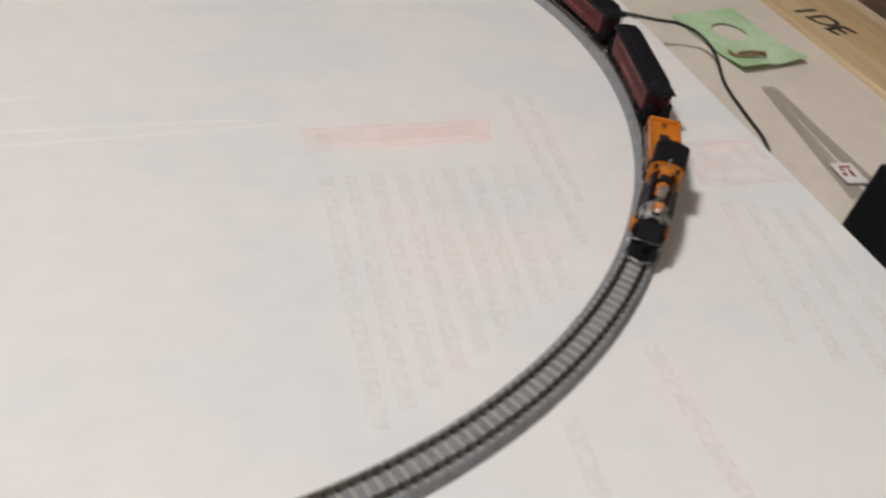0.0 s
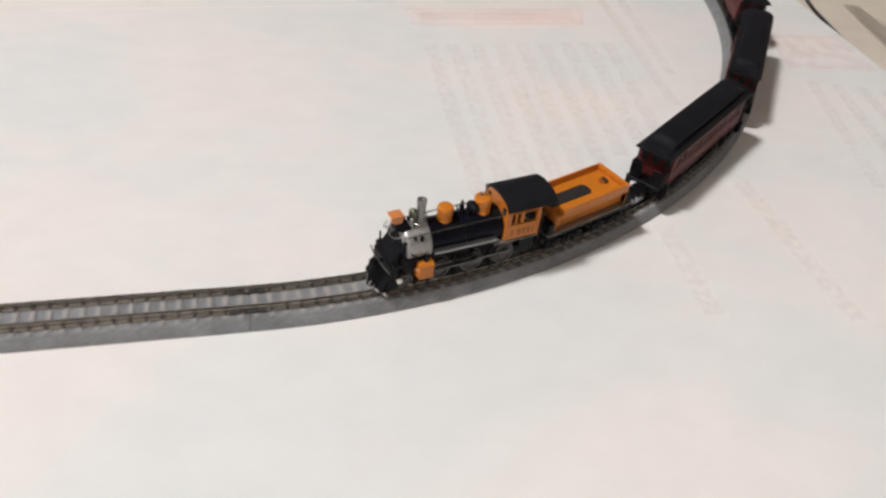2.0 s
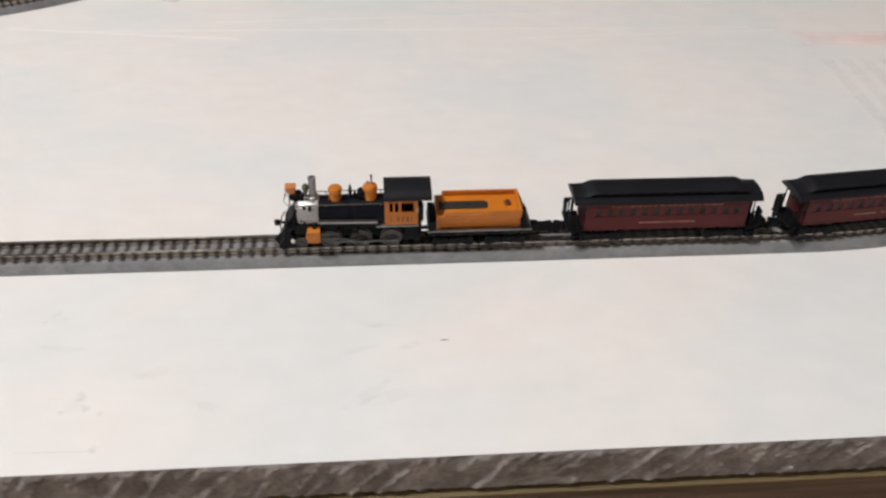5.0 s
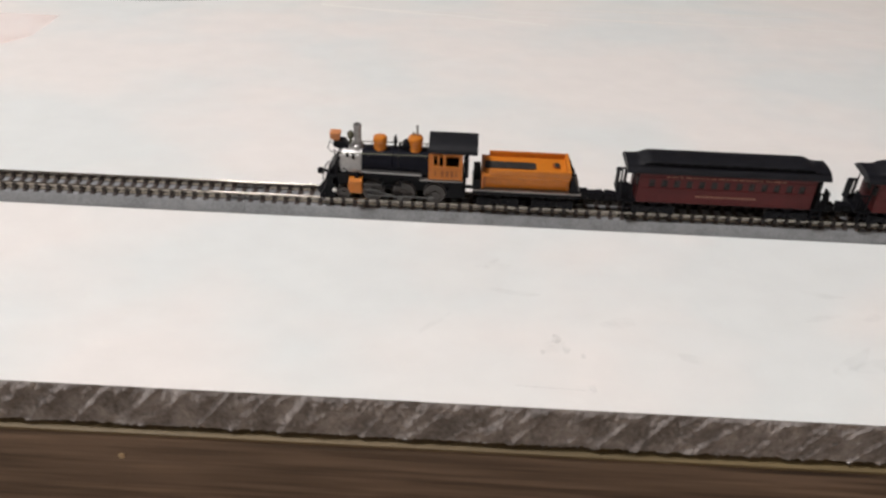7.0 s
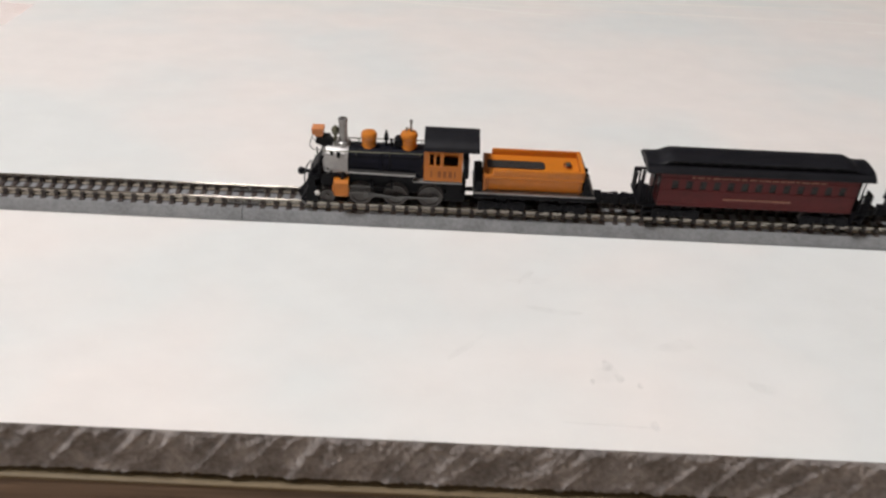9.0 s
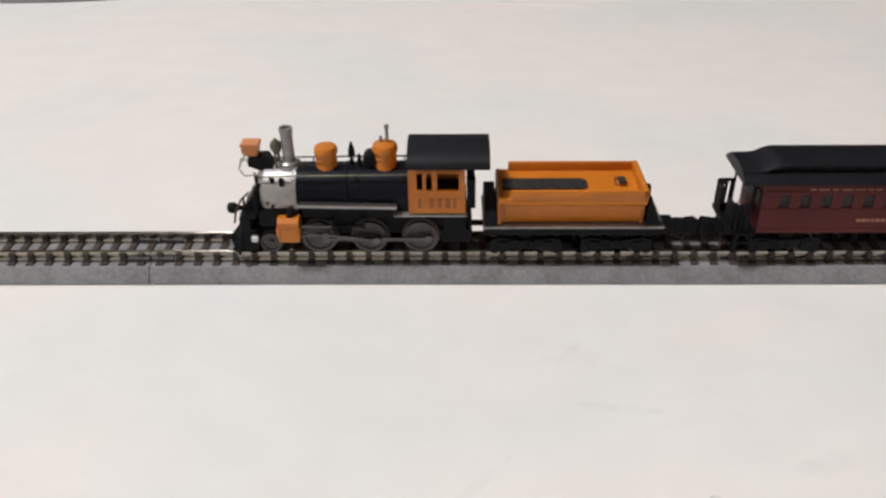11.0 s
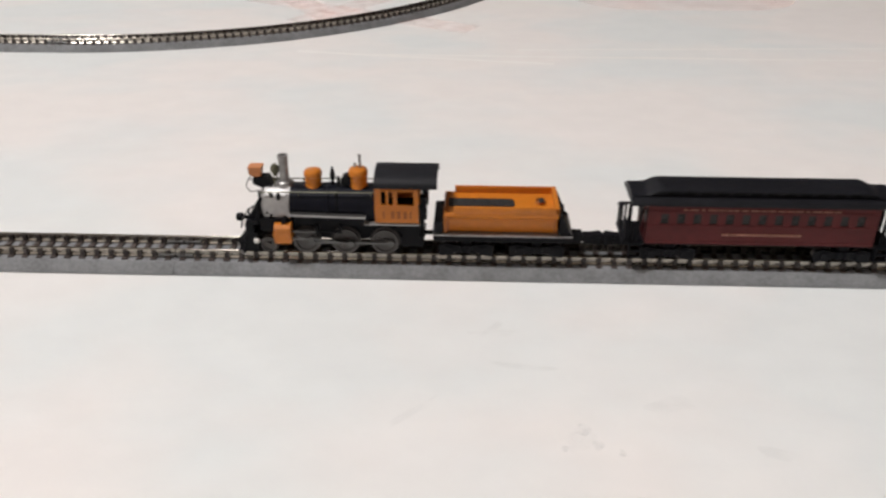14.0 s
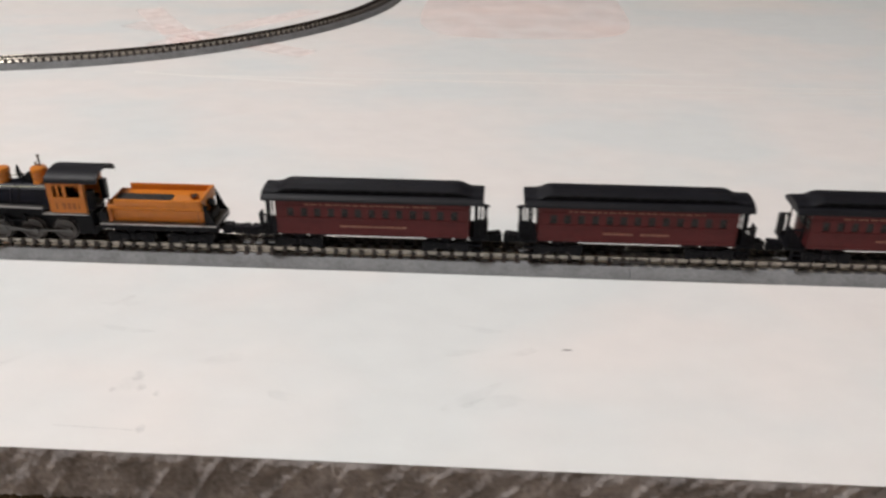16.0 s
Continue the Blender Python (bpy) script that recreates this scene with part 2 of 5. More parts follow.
# ---------------------------------------------------------------- room
def room():
    fx0, fx1, fy0, fy1, fz, cz = -3.8, 3.2, -2.8, 10.5, -0.77, 3.05
    solid("floor", box(bmesh.new(), fx0, fx1, fy0, fy1, fz - 0.1, fz), "floor", "brown wooden floor of the room", "floor", kind="structure")
    solid("ceiling", box(bmesh.new(), fx0, fx1, fy0, fy1, cz, cz + 0.1), "ceiling", "plain off-white ceiling of the room", "ceiling", kind="structure")
    t = 0.12
    # unseen walls added to close the room; wall_north set far back to stay dim
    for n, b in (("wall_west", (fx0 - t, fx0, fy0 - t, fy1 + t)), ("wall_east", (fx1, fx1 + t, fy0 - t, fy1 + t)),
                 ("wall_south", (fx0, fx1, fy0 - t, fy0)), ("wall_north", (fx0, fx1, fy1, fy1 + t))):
        solid(n, box(bmesh.new(), *b, fz - 0.1, cz + 0.1), "wall", "plain unseen wall closing the room, darkened to cut bounced light", "wall", kind="structure")
    for place, sx, sy, _, tilt in LAMPS:
        lamp = thing("ceiling_light", "flat white ceiling light fixed under the ceiling", "lamp", "ceiling lights")
        lamp.matrix_basis = pose(*place, tilt, 0, 0)
        part("housing", bevelled(-sx / 2 - 0.02, sx / 2 + 0.02, -sy / 2 - 0.02, sy / 2 + 0.02, 0.025, 0.05, 0.004), "white", lamp)
        part("diffuser", bevelled(-sx / 2, sx / 2, -sy / 2, sy / 2, 0.014, 0.0245, 0.003), "glow", lamp, "glowing white diffuser")
        if tilt:
            up = Matrix.Rotation(radians(-tilt), 3, "X") @ Vector((0, 0, cz - place[2]))
            part("stem", tube(bmesh.new(), [(0, 0, 0.045), tuple(up)], 0.012, 12), "white", lamp, "", smooth=50)


# ---------------------------------------------------------------- board and table
BX0, BX1, BY0, BY1, THICK = -0.475, 0.746, -0.111, 0.803, 0.019
EDGE = 0.0167         # depth of the sawn edge, undercut below
RZ = 0.0068           # top of the rails
XC, R = 0.389, 0.306  # where the bend begins, its radius


def board():
    ob = thing("foam_board", "white-painted foam insulation board with a rough sawn grey edge", "board", kind="")
    bm = bmesh.new()
    nx, ny = 244, 180
    grid = [[bm.verts.new((BX0 + (BX1 - BX0) * i / nx, BY0 + (BY1 - BY0) * j / ny,
                           0.00018 * noise.noise(((BX0 + (BX1 - BX0) * i / nx) * 14, (BY1 - BY0) * j / ny * 14, 3.1))
                           - 0.00018)) for i in range(nx + 1)] for j in range(ny + 1)]
    for j in range(ny):
        for i in range(nx):
            bm.faces.new((grid[j][i], grid[j][i + 1], grid[j + 1][i + 1], grid[j + 1][i]))
    part("painted_face", bm, "paint", ob, "white brushed paint over faded print", smooth=60)
    part("core", box(bmesh.new(), BX0 + 0.001, BX1 - 0.0005, BY0 + 0.0022, BY1 - 0.001, -EDGE, -0.0006), "paint", ob)
    part("base_layer", box(bmesh.new(), BX0 + 0.001, BX1 - 0.0005, BY0 + 0.0180, BY1 - 0.001, -THICK, -EDGE), "foam", ob)
    # the sawn front edge, torn in slanting ridges
    bm = bmesh.new()
    nx, nz = 2200, 22
    cols = []
    for i in range(nx + 1):
        x = BX0 + (BX1 - BX0) * i / nx
        col = []
        for k in range(nz + 1):
            z = -0.0003 - (EDGE - 0.0003) * k / nz
            d = x - (0.85 + 0.25 * noise.noise((x * 9, 0.0, 7.0))) * z
            n1, n2 = noise.noise((d * 80, z * 18, 0.0)), noise.noise((d * 210, z * 60, 3.0))
            ridge = (1 - abs(n1)) ** 12 + 0.55 * (1 - abs(n2)) ** 8
            h = 0.00075 * ridge + 0.0003 * noise.noise((d * 330, z * 220, 5.0)) + 0.0006 * noise.noise((x * 900, z * 900, 9.0)) + 0.0004 * noise.noise((d * 260, z * 300, 1.0))
            fade = min(1.0, k / 2.0)
            edge = 0.00022 * noise.noise((x * 240, 0.0, 2.0)) if k == nz else 0
            col.append(bm.verts.new((x, BY0 - h * fade, z + edge)))
        col.append(bm.verts.new((x, BY0 + 0.0024, -EDGE)))
        cols.append(col)
    for a, b in zip(cols, cols[1:]):
        for k in range(nz + 1):
            bm.faces.new((a[k], b[k], b[k + 1], a[k + 1]))
    part("sawn_edge", bm, "foam", ob, "rough grey sawn edge with slanting saw marks", smooth=70)
    return ob


def flat(name, pts, z, mat, label, category="print"):
    bm = bmesh.new()
    bm.faces.new([bm.verts.new((x, y, z)) for x, y in pts])
    ob = solid(name, bm, mat, label, category)
    ob.visible_shadow = False
    return ob


def text_block(rows, half, z, mat, label, seed):
    """Faded lines of text: every line one soft ragged ribbon of ink."""
    rnd = random.Random(seed)
    block = thing("printed_text", label, "print")
    for (x0, y0), (x1, y1) in rows:
        a, b = Vector((x0, y0)), Vector((x1, y1))
        d = (b - a).normalized()
        n = Vector((-d.y, d.x))
        m = max(4, int((b - a).length / 0.0022))
        bm = bmesh.new()
        lo, hi = [], []
        for k in range(m + 1):
            p = a + (b - a) * k / m
            lo.append(bm.verts.new((*(p - n * half * rnd.uniform(0.75, 1.0)), z)))
            hi.append(bm.verts.new((*(p + n * half * rnd.uniform(0.75, 1.0)), z)))
        for k in range(m):
            bm.faces.new((lo[k], lo[k + 1], hi[k + 1], hi[k]))
        ob = part("text_line", bm, mat, block)
        ob.visible_shadow = False
    return block


def rounded(c):
    """Squares off a circle's cosine or sine."""
    return math.copysign(abs(c) ** 0.55, c)


def prints():
    z = 0.0006
    flat("printed_banner", [(0.487, 0.229), (0.484, 0.2075), (0.584, 0.2075), (0.591, 0.229)], z, "ink", "faded pink banner printed on the white board")
    text_block([((0.492, 0.2185), (0.582, 0.2185))], 0.0058, z + 0.0002, "ink_text", "illegible faded pink lettering across the banner", 4)
    rows = [((0.4905 + 0.0125 * k, 0.186), (0.481 + 0.0122 * k, 0.036 + 0.007 * k)) for k in range(9)]
    text_block(rows, 0.0040, z, "ink_text", "faded pink lines of illegible text under the banner", 2)
    text_block([((0.609, 0.252), (0.600, 0.12)), ((0.622, 0.25), (0.612, 0.15))], 0.0034, z, "ink_text", "faded pink lines of illegible text beside the banner", 5)
    flat("pink_print", [(0.694, 0.1945), (0.742, 0.1935), (0.740, 0.150), (0.684, 0.154)], z, "ink_pale", "pale pink printed panel near the board's edge")
    rows = [((0.690 + 0.013 * k, 0.140 - 0.004 * k), (0.665 + 0.016 * k, 0.045 - 0.012 * k)) for k in range(4)]
    text_block(rows, 0.0038, z, "ink_text", "pale pink lines of illegible text near the board's edge", 8)
    text_block([((0.600, 0.055), (0.601, -0.031))], 0.0044, z, "ink_text", "faded pink word printed outside the bend", 11)
    text_block([((0.551, 0.028), (0.548, -0.022))], 0.0044, z, "ink_text", "faded pink word printed outside the bend", 12)
    # large round mark and cross by the far track
    pts = [(0.228 + 0.087 * rounded(math.cos(a)), 0.468 + 0.109 * rounded(math.sin(a))) for a in [2 * math.pi * k / 40 for k in range(40)]]
    flat("printed_disc", pts, z, "ink", "large faded pink rounded mark printed on the board")
    for k, (ax, ay) in enumerate((((-0.088, 0.392), (0.075, 0.304)), ((-0.045, 0.318), (0.045, 0.455)), ((-0.095, 0.45), (0.0, 0.30)))):
        a, b = Vector(ax), Vector(ay)
        n = (b - a).normalized()
        n = Vector((-n.y, n.x)) * 0.014
        flat("printed_stroke", [tuple(a - n), tuple(b - n), tuple(b + n * 0.6), tuple(a + n * 0.6)], z + 0.0001 * k, "ink_pale", "faded pink stroke of a large printed mark")
    flat("printed_patch", [(-0.26, 0.145), (-0.205, 0.150), (-0.189, 0.170), (-0.187, 0.206), (-0.26, 0.206)], z, "ink", "faded pink printed patch on the white board")
    # scuffs and specks
    flat("dark_speck", [(0.2285, -0.0572), (0.2310, -0.0574), (0.2322, -0.0569), (0.2300, -0.0566)], z, "speck", "small dark speck on the white board", "mark")
    flat("pencil_scratch", [(0.088, -0.1026), (0.111, -0.1034), (0.111, -0.1029), (0.088, -0.1023)], z, "scuff", "thin grey scratch near the board's front edge", "mark")
    for k, (x, y) in enumerate(((0.098, -0.086), (0.106, -0.0845), (0.103, -0.079), (0.1115, -0.087), (0.113, -0.1025))):
        w = 0.0008 + 0.0004 * (k % 3)
        flat("paint_nick", [(x + w * (1 + 0.3 * math.sin(3 * a + k)) * math.cos(a), y + 1.5 * w * math.sin(a)) for a in [math.pi * j / 6 for j in range(12)]], z, "scuff", "small grey nick in the white paint", "mark")
    # thin grey smears where the brush dried
    rnd = random.Random(21)
    for k in range(12):
        x, y = rnd.uniform(0.06, 0.24), rnd.uniform(-0.098, -0.035)
        w, h, a = rnd.uniform(0.004, 0.011), rnd.uniform(0.001, 0.0028), rnd.uniform(-0.5, 1.2)
        ring = [(w * (1 + 0.25 * math.sin(3 * u + k)) * math.cos(u), h * (1 + 0.3 * math.cos(2 * u + k)) * math.sin(u)) for u in [math.pi * j / 9 for j in range(18)]]
        flat("paint_smear", [(x + p * math.cos(a) - q * math.sin(a), y + p * math.sin(a) + q * math.cos(a)) for p, q in ring], z + 0.00005 * k, "smear", "faint cool grey smear in the white paint", "mark")
    # a long crease in the paint film
    for k, (a, b, w) in enumerate((((-0.03, 0.2505), (0.12, 0.2290), 0.0016), ((0.0, 0.245), (0.46, 0.2405), 0.0011), ((0.30, 0.2268), (0.476, 0.2352), 0.0009), ((0.10, 0.258), (0.36, 0.270), 0.0008))):
        bm = bmesh.new()
        n = 40
        rows = []
        for i in range(n + 1):
            u = i / n
            x, y = a[0] + (b[0] - a[0]) * u, a[1] + (b[1] - a[1]) * u + 0.0012 * noise.noise((u * 6, k * 3.0, 1.0))
            h = 0.00032 * (0.6 + 0.4 * noise.noise((u * 15, k * 2.0, 4.0)))
            rows.append([bm.verts.new((x, y - w, -0.0002)), bm.verts.new((x, y, h)), bm.verts.new((x, y + w, -0.0002))])
        for r0, r1 in zip(rows, rows[1:]):
            bm.faces.new((r0[0], r1[0], r1[1], r0[1]))
            bm.faces.new((r0[1], r1[1], r1[2], r0[2]))
        solid("paint_ridge", bm, "ridge", "thin raised crease in the white paint", "crease", smooth=80)


def table():
    top = -THICK - 0.0004
    t = thing("layout_table", "beige tabletop framed in pine boards under the foam board", "table")
    part("tabletop", box(bmesh.new(), -0.56, 0.904, BY0 + 0.02, 0.90, top - 0.018, top), "table", t, "smooth beige tabletop")
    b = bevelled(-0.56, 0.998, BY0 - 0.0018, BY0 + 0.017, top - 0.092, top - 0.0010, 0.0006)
    part("front_board", b, "pine", t, "grained pine board darkened in colour for its shaded side", smooth=40)
    # added strip imitating the bright lit top edge of the front board
    part("lit_top_edge", bevelled(-0.56, 0.998, BY0 - 0.0021, BY0 + 0.0172, top - 0.0009, top + 0.0006, 0.0004), "pine_front", t, "thin strip added as the board's top edge catching the light", smooth=40)
    part("nail_scar", lathe(bmesh.new(), [(0.0012, BY0 - 0.0024), (0.0008, BY0 - 0.0019), (0.0009, BY0 - 0.0017)], (-0.0390, 0, top - 0.0105), "y", 10), "pine_side", t, "small pale scar in the wood")
    part("side_board", bevelled(0.905, 0.998, BY0 + 0.0175, 0.90, top - 0.09, top + 0.004, 0.0015), "pine_side", t, "light pine board with a dark grain", smooth=40)
    for x in (-0.50, 0.93):
        for y in (-0.05, 0.84):
            part("leg", bevelled(x - 0.03, x + 0.03, y - 0.03, y + 0.03, -0.77, top - 0.0185, 0.002), "pine_side", t)
    # letters in marker on the side board
    for ch, x, y, s in (("I", 0.916, 0.388, 0.031), ("D", 0.919, 0.377, 0.031), ("E", 0.923, 0.357, 0.031)):
        cu = bpy.data.curves.new("marker_letter", "FONT")
        cu.body, cu.size, cu.extrude, cu.shear = ch, s, 0.0001, 0.25
        cu.offset = 0.0004
        tmp = new("marker_letter_shape", cu)
        me = bpy.data.meshes.new_from_object(tmp.evaluated_get(bpy.context.evaluated_depsgraph_get()))
        bpy.data.objects.remove(tmp)
        me.materials.clear()
        me.materials.append(M["marker"])
        ob = new("marker_letter", me)
        ob.parent = t
        ob.matrix_basis = pose(x, y, top + 0.0043, 0, 0, -70)
        tagged(ob, "black marker letter written on the pine")
    return top


# ---------------------------------------------------------------- track
def along(s):
    """Place and heading of the track's middle at s metres from the stop: straight, then the bend."""
    if s <= XC:
        return Vector((s, 0, 0)), 0.0
    a = (s - XC) / R
    return Vector((XC + R * math.sin(a), R - R * math.cos(a), 0)), a


FAR_C, FAR_R = Vector((-0.172, 0.532, 0)), 0.281


def along_far(s):
    if s <= 0:
        return Vector((FAR_C.x + s, FAR_C.y - FAR_R, 0)), 0.0
    a = s / FAR_R
    return Vector((FAR_C.x + FAR_R * math.sin(a), FAR_C.y - FAR_R * math.cos(a), 0)), a


def sleeper_mesh(mat, half, clip):
    """A sleeper with slightly rounded shoulders and four dark clips holding the rails."""
    bm = bmesh.new()
    prism(bm, [(-half, 0.0031), (half, 0.0031), (half, 0.0041), (half - 0.00015, 0.0044), (-half + 0.00015, 0.0044), (-half, 0.0041)], -0.0069, 0.0069)
    first = len(bm.faces)
    for y in (-0.0045, 0.0045):
        for e in (-1, 1):
            box(bm, -clip, clip, *sorted((y + e * 0.0003, y + e * 0.0013)), 0.0042, 0.0048)
            box(bm, -clip * 0.9, clip * 0.9, *sorted((y + e * 0.0003, y + e * 0.00095)), 0.0048, 0.0065)
    for k, f in enumerate(bm.faces):
        f.material_index = 0 if k < first else 1
    me = mesh_of("sleeper", bm, mat)
    me.materials.append(M["clip"])
    return me


def sweep(path, s0, s1, outline, step=0.006):
    bm = bmesh.new()
    n = max(1, round((s1 - s0) / step))
    rings = []
    for k in range(n + 1):
        p, a = path(s0 + (s1 - s0) * k / n)
        nrm = Vector((-math.sin(a), math.cos(a), 0))
        rings.append([bm.verts.new(p + nrm * y + Vector((0, 0, z))) for y, z in outline])
    m = len(outline)
    for r0, r1 in zip(rings, rings[1:]):
        for k in range(m):
            bm.faces.new((r0[k], r0[(k + 1) % m], r1[(k + 1) % m], r1[k]))
    bm.faces.new(rings[0])
    bm.faces.new(rings[-1][::-1])
    return bm


BED = [(-0.0095, 0.0), (-0.0093, 0.0008), (-0.0080, 0.0030), (-0.0075, 0.0039), (0.0075, 0.0039), (0.0080, 0.0030), (0.0093, 0.0008), (0.0095, 0.0)]


def rail_outline(y):
    return [(y - 0.0008, 0.0041), (y + 0.0008, 0.0041), (y + 0.0008, 0.0045), (y + 0.0003, 0.0050), (y + 0.0003, 0.0059), (y + 0.0005, 0.0061),
            (y + 0.0005, RZ - 0.0001), (y + 0.0004, RZ), (y - 0.0004, RZ), (y - 0.0005, RZ - 0.0001), (y - 0.0005, 0.0061), (y - 0.0003, 0.0059), (y - 0.0003, 0.0050), (y - 0.0008, 0.0045)]


def track(path, joints, labels, shared):
    pitch = 0.00472
    for s0, s1 in zip(joints, joints[1:]):
        pale = s0 > 0.2
        label = labels[pale]
        sec = thing("track_section", label, "model track", "model railway track")
        g = 0.00012
        part("roadbed", sweep(path, s0 + g, s1 - g, BED), "ballast", sec, "grey moulded ballast bed", smooth=25)
        for y in (-0.0045, 0.0045):
            part("rail", sweep(path, s0 + g, s1 - g, rail_outline(y)), "rail", sec, "worn nickel-silver rail", smooth=25)
        n = round((s1 - s0) / pitch)
        for k in range(n):
            p, a = path(s0 + (s1 - s0) * (k + 0.5) / n)
            ob = new("sleeper", shared[pale])
            ob.parent = sec
            ob.matrix_basis = Matrix.Translation(p) @ Matrix.Rotation(a, 4, "Z")
        # joiner blocks at the ends of the rails
        for s in (s0 + 0.003, s1 - 0.003):
            for y in (-0.0045, 0.0045):
                p, a = path(s)
                b = bevelled(-0.0028, 0.0028, -0.0011, 0.0011, 0.0041, 0.0054, 0.0002, 1)
                ob = part("rail_joiner", b, "rod", sec)
                ob.matrix_basis = Matrix.Translation(p) @ Matrix.Rotation(a, 4, "Z") @ pose(0, y, 0)


# ---------------------------------------------------------------- train
PIVOTS = {"locomotive": (0.020, 0.046), "tender": (0.071, 0.096)}
CAR0, PITCH = 0.1226, 0.0938      # front of the first coach's roof, coach spacing


def wheelset(parent, x, r, y, at, mat="wheel", spokes=0, name="wheelset"):
    """An axle with two wheels, its origin on the axle."""
    bm = bmesh.new()
    for s in (-1, 1):
        lathe(bm, [(r * 0.30, s * (y - 0.0007)), (r * 0.72, s * (y - 0.0006)), (r * 0.76, s * (y - 0.0009)), (r * 1.09, s * (y - 0.0010)), (r * 1.09, s * (y - 0.0006)), (r, s * (y - 0.0005)),
                   (r * 0.98, s * (y + 0.0007)), (r * 0.78, s * (y + 0.0007)), (r * 0.74, s * (y + 0.0002)), (r * 0.30, s * (y + 0.0002)), (r * 0.27, s * (y + 0.0008))], axis="y", seg=28)
        for k in range(spokes):
            a = 2 * math.pi * k / spokes
            q = bmesh.new()
            box(q, -r * 0.055, r * 0.055, s * y - 0.0004, s * y + 0.0005, r * 0.2, r * 0.76)
            bmesh.ops.rotate(q, verts=q.verts[:], cent=(0, 0, 0), matrix=Matrix.Rotation(a, 3, "Y"))
            me = bpy.data.meshes.new("spoke_tmp")
            q.to_mesh(me)
            q.free()
            bm.from_mesh(me)
            bpy.data.meshes.remove(me)
        if spokes:  # counterweight
            box(bm, -r * 0.45, r * 0.45, s * y - 0.0003, s * y + 0.0006, r * 0.45, r * 0.72)
    lathe(bm, [(r * 0.18, -y), (r * 0.18, y)], axis="y", seg=10)
    ob = part(name, bm, mat, parent, smooth=35)
    ob.location = (x - at[0], 0, r + RZ - at[2])
    return ob


def truck(parent, xc, at, base=0.0105, r=0.0026):
    tr = part("truck", bmesh.new(), "black", parent, "black four-wheel truck")
    tr.location = (xc - at[0], 0, 0)
    bm = bmesh.new()
    for s in (-1, 1):
        y = s * 0.0066
        prism(bm, [(-0.0085, 0.0012), (-0.0075, 0.0008), (-0.0035, 0.0022), (0.0035, 0.0022), (0.0075, 0.0008), (0.0085, 0.0012), (0.0085, 0.0046), (0.0060, 0.0052), (0.0035, 0.0046), (-0.0035, 0.0046), (-0.0060, 0.0052), (-0.0085, 0.0046)], y - 0.0006, y + 0.0006)
        for x in (-base / 2, base / 2):
            box(bm, x - 0.0012, x + 0.0012, y - 0.0011, y + 0.0011, 0.0016, 0.0042)
        for x in (-0.0012, 0.0012):
            lathe(bm, [(0.0007, 0.0022), (0.0007, 0.0046)], (x, y + s * 0.0006, 0), "z", 8)
    box(bm, -0.0015, 0.0015, -0.0066, 0.0066, 0.0026, 0.0060)
    me = mesh_of("truck", bm, "black")
    old, tr.data = tr.data, me
    bpy.data.meshes.remove(old)
    for x in (-base / 2, base / 2):
        w = wheelset(tr, x, r, 0.0045, (0, 0, RZ))
        SPIN.append((w, r, w.location.copy()))
    return tr


SPIN, RODS, TRUCKS = [], [], []


def holed(x0, x1, z0, z1, y0, y1, holes):
    """An upright plate with rectangular openings, in one piece."""
    xs = sorted({x0, x1, *[h[0] for h in holes], *[h[1] for h in holes]})
    zs = sorted({z0, z1, *[h[2] for h in holes], *[h[3] for h in holes]})
    bm = bmesh.new()
    solid_cell = {(i, k) for i in range(len(xs) - 1) for k in range(len(zs) - 1)
                  if not any(h[0] <= xs[i] < h[1] and h[2] <= zs[k] < h[3] for h in holes)}
    v = {(i, k, j): bm.verts.new((x, y, z)) for i, x in enumerate(xs) for k, z in enumerate(zs) for j, y in enumerate((y0, y1))}
    for i, k in solid_cell:
        for j in (0, 1):
            bm.faces.new((v[i, k, j], v[i + 1, k, j], v[i + 1, k + 1, j], v[i, k + 1, j]))
        for di, dk, a, b in ((-1, 0, (i, k), (i, k + 1)), (1, 0, (i + 1, k), (i + 1, k + 1)), (0, -1, (i, k), (i + 1, k)), (0, 1, (i, k + 1), (i + 1, k + 1))):
            if (i + di, k + dk) not in solid_cell:
                bm.faces.new((v[(*a, 0)], v[(*b, 0)], v[(*b, 1)], v[(*a, 1)]))
    return bm


def coupler(parent, x, z, at, sgn):
    """A blocky knuckle coupler on a flat shank."""
    bm = bevelled(*sorted((x + sgn * 0.0020, x + sgn * 0.0100)), -0.0011, 0.0011, z - 0.0008, z + 0.0008, 0.0002, 1)
    prism(bm, [(x - sgn * 0.0008, -0.0016), (x + sgn * 0.0004, -0.0022), (x + sgn * 0.0028, -0.0016), (x + sgn * 0.0034, 0), (x + sgn * 0.0028, 0.0016), (x + sgn * 0.0004, 0.0022), (x - sgn * 0.0004, 0.0004)], z - 0.0014, z + 0.0016, "z")
    box(bm, *sorted((x + sgn * 0.0062, x + sgn * 0.0100)), -0.0020, 0.0020, z - 0.0012, z + 0.0020)
    box(bm, *sorted((x + sgn * 0.0030, x + sgn * 0.0058)), -0.0017, 0.0017, z - 0.0013, z + 0.0014)
    tube(bm, [(x + sgn * 0.0006, 0, z - 0.0012), (x + sgn * 0.0006, 0, z - 0.0042)], 0.0003, 6)
    return part("coupler", bm, "black", parent, "", at)


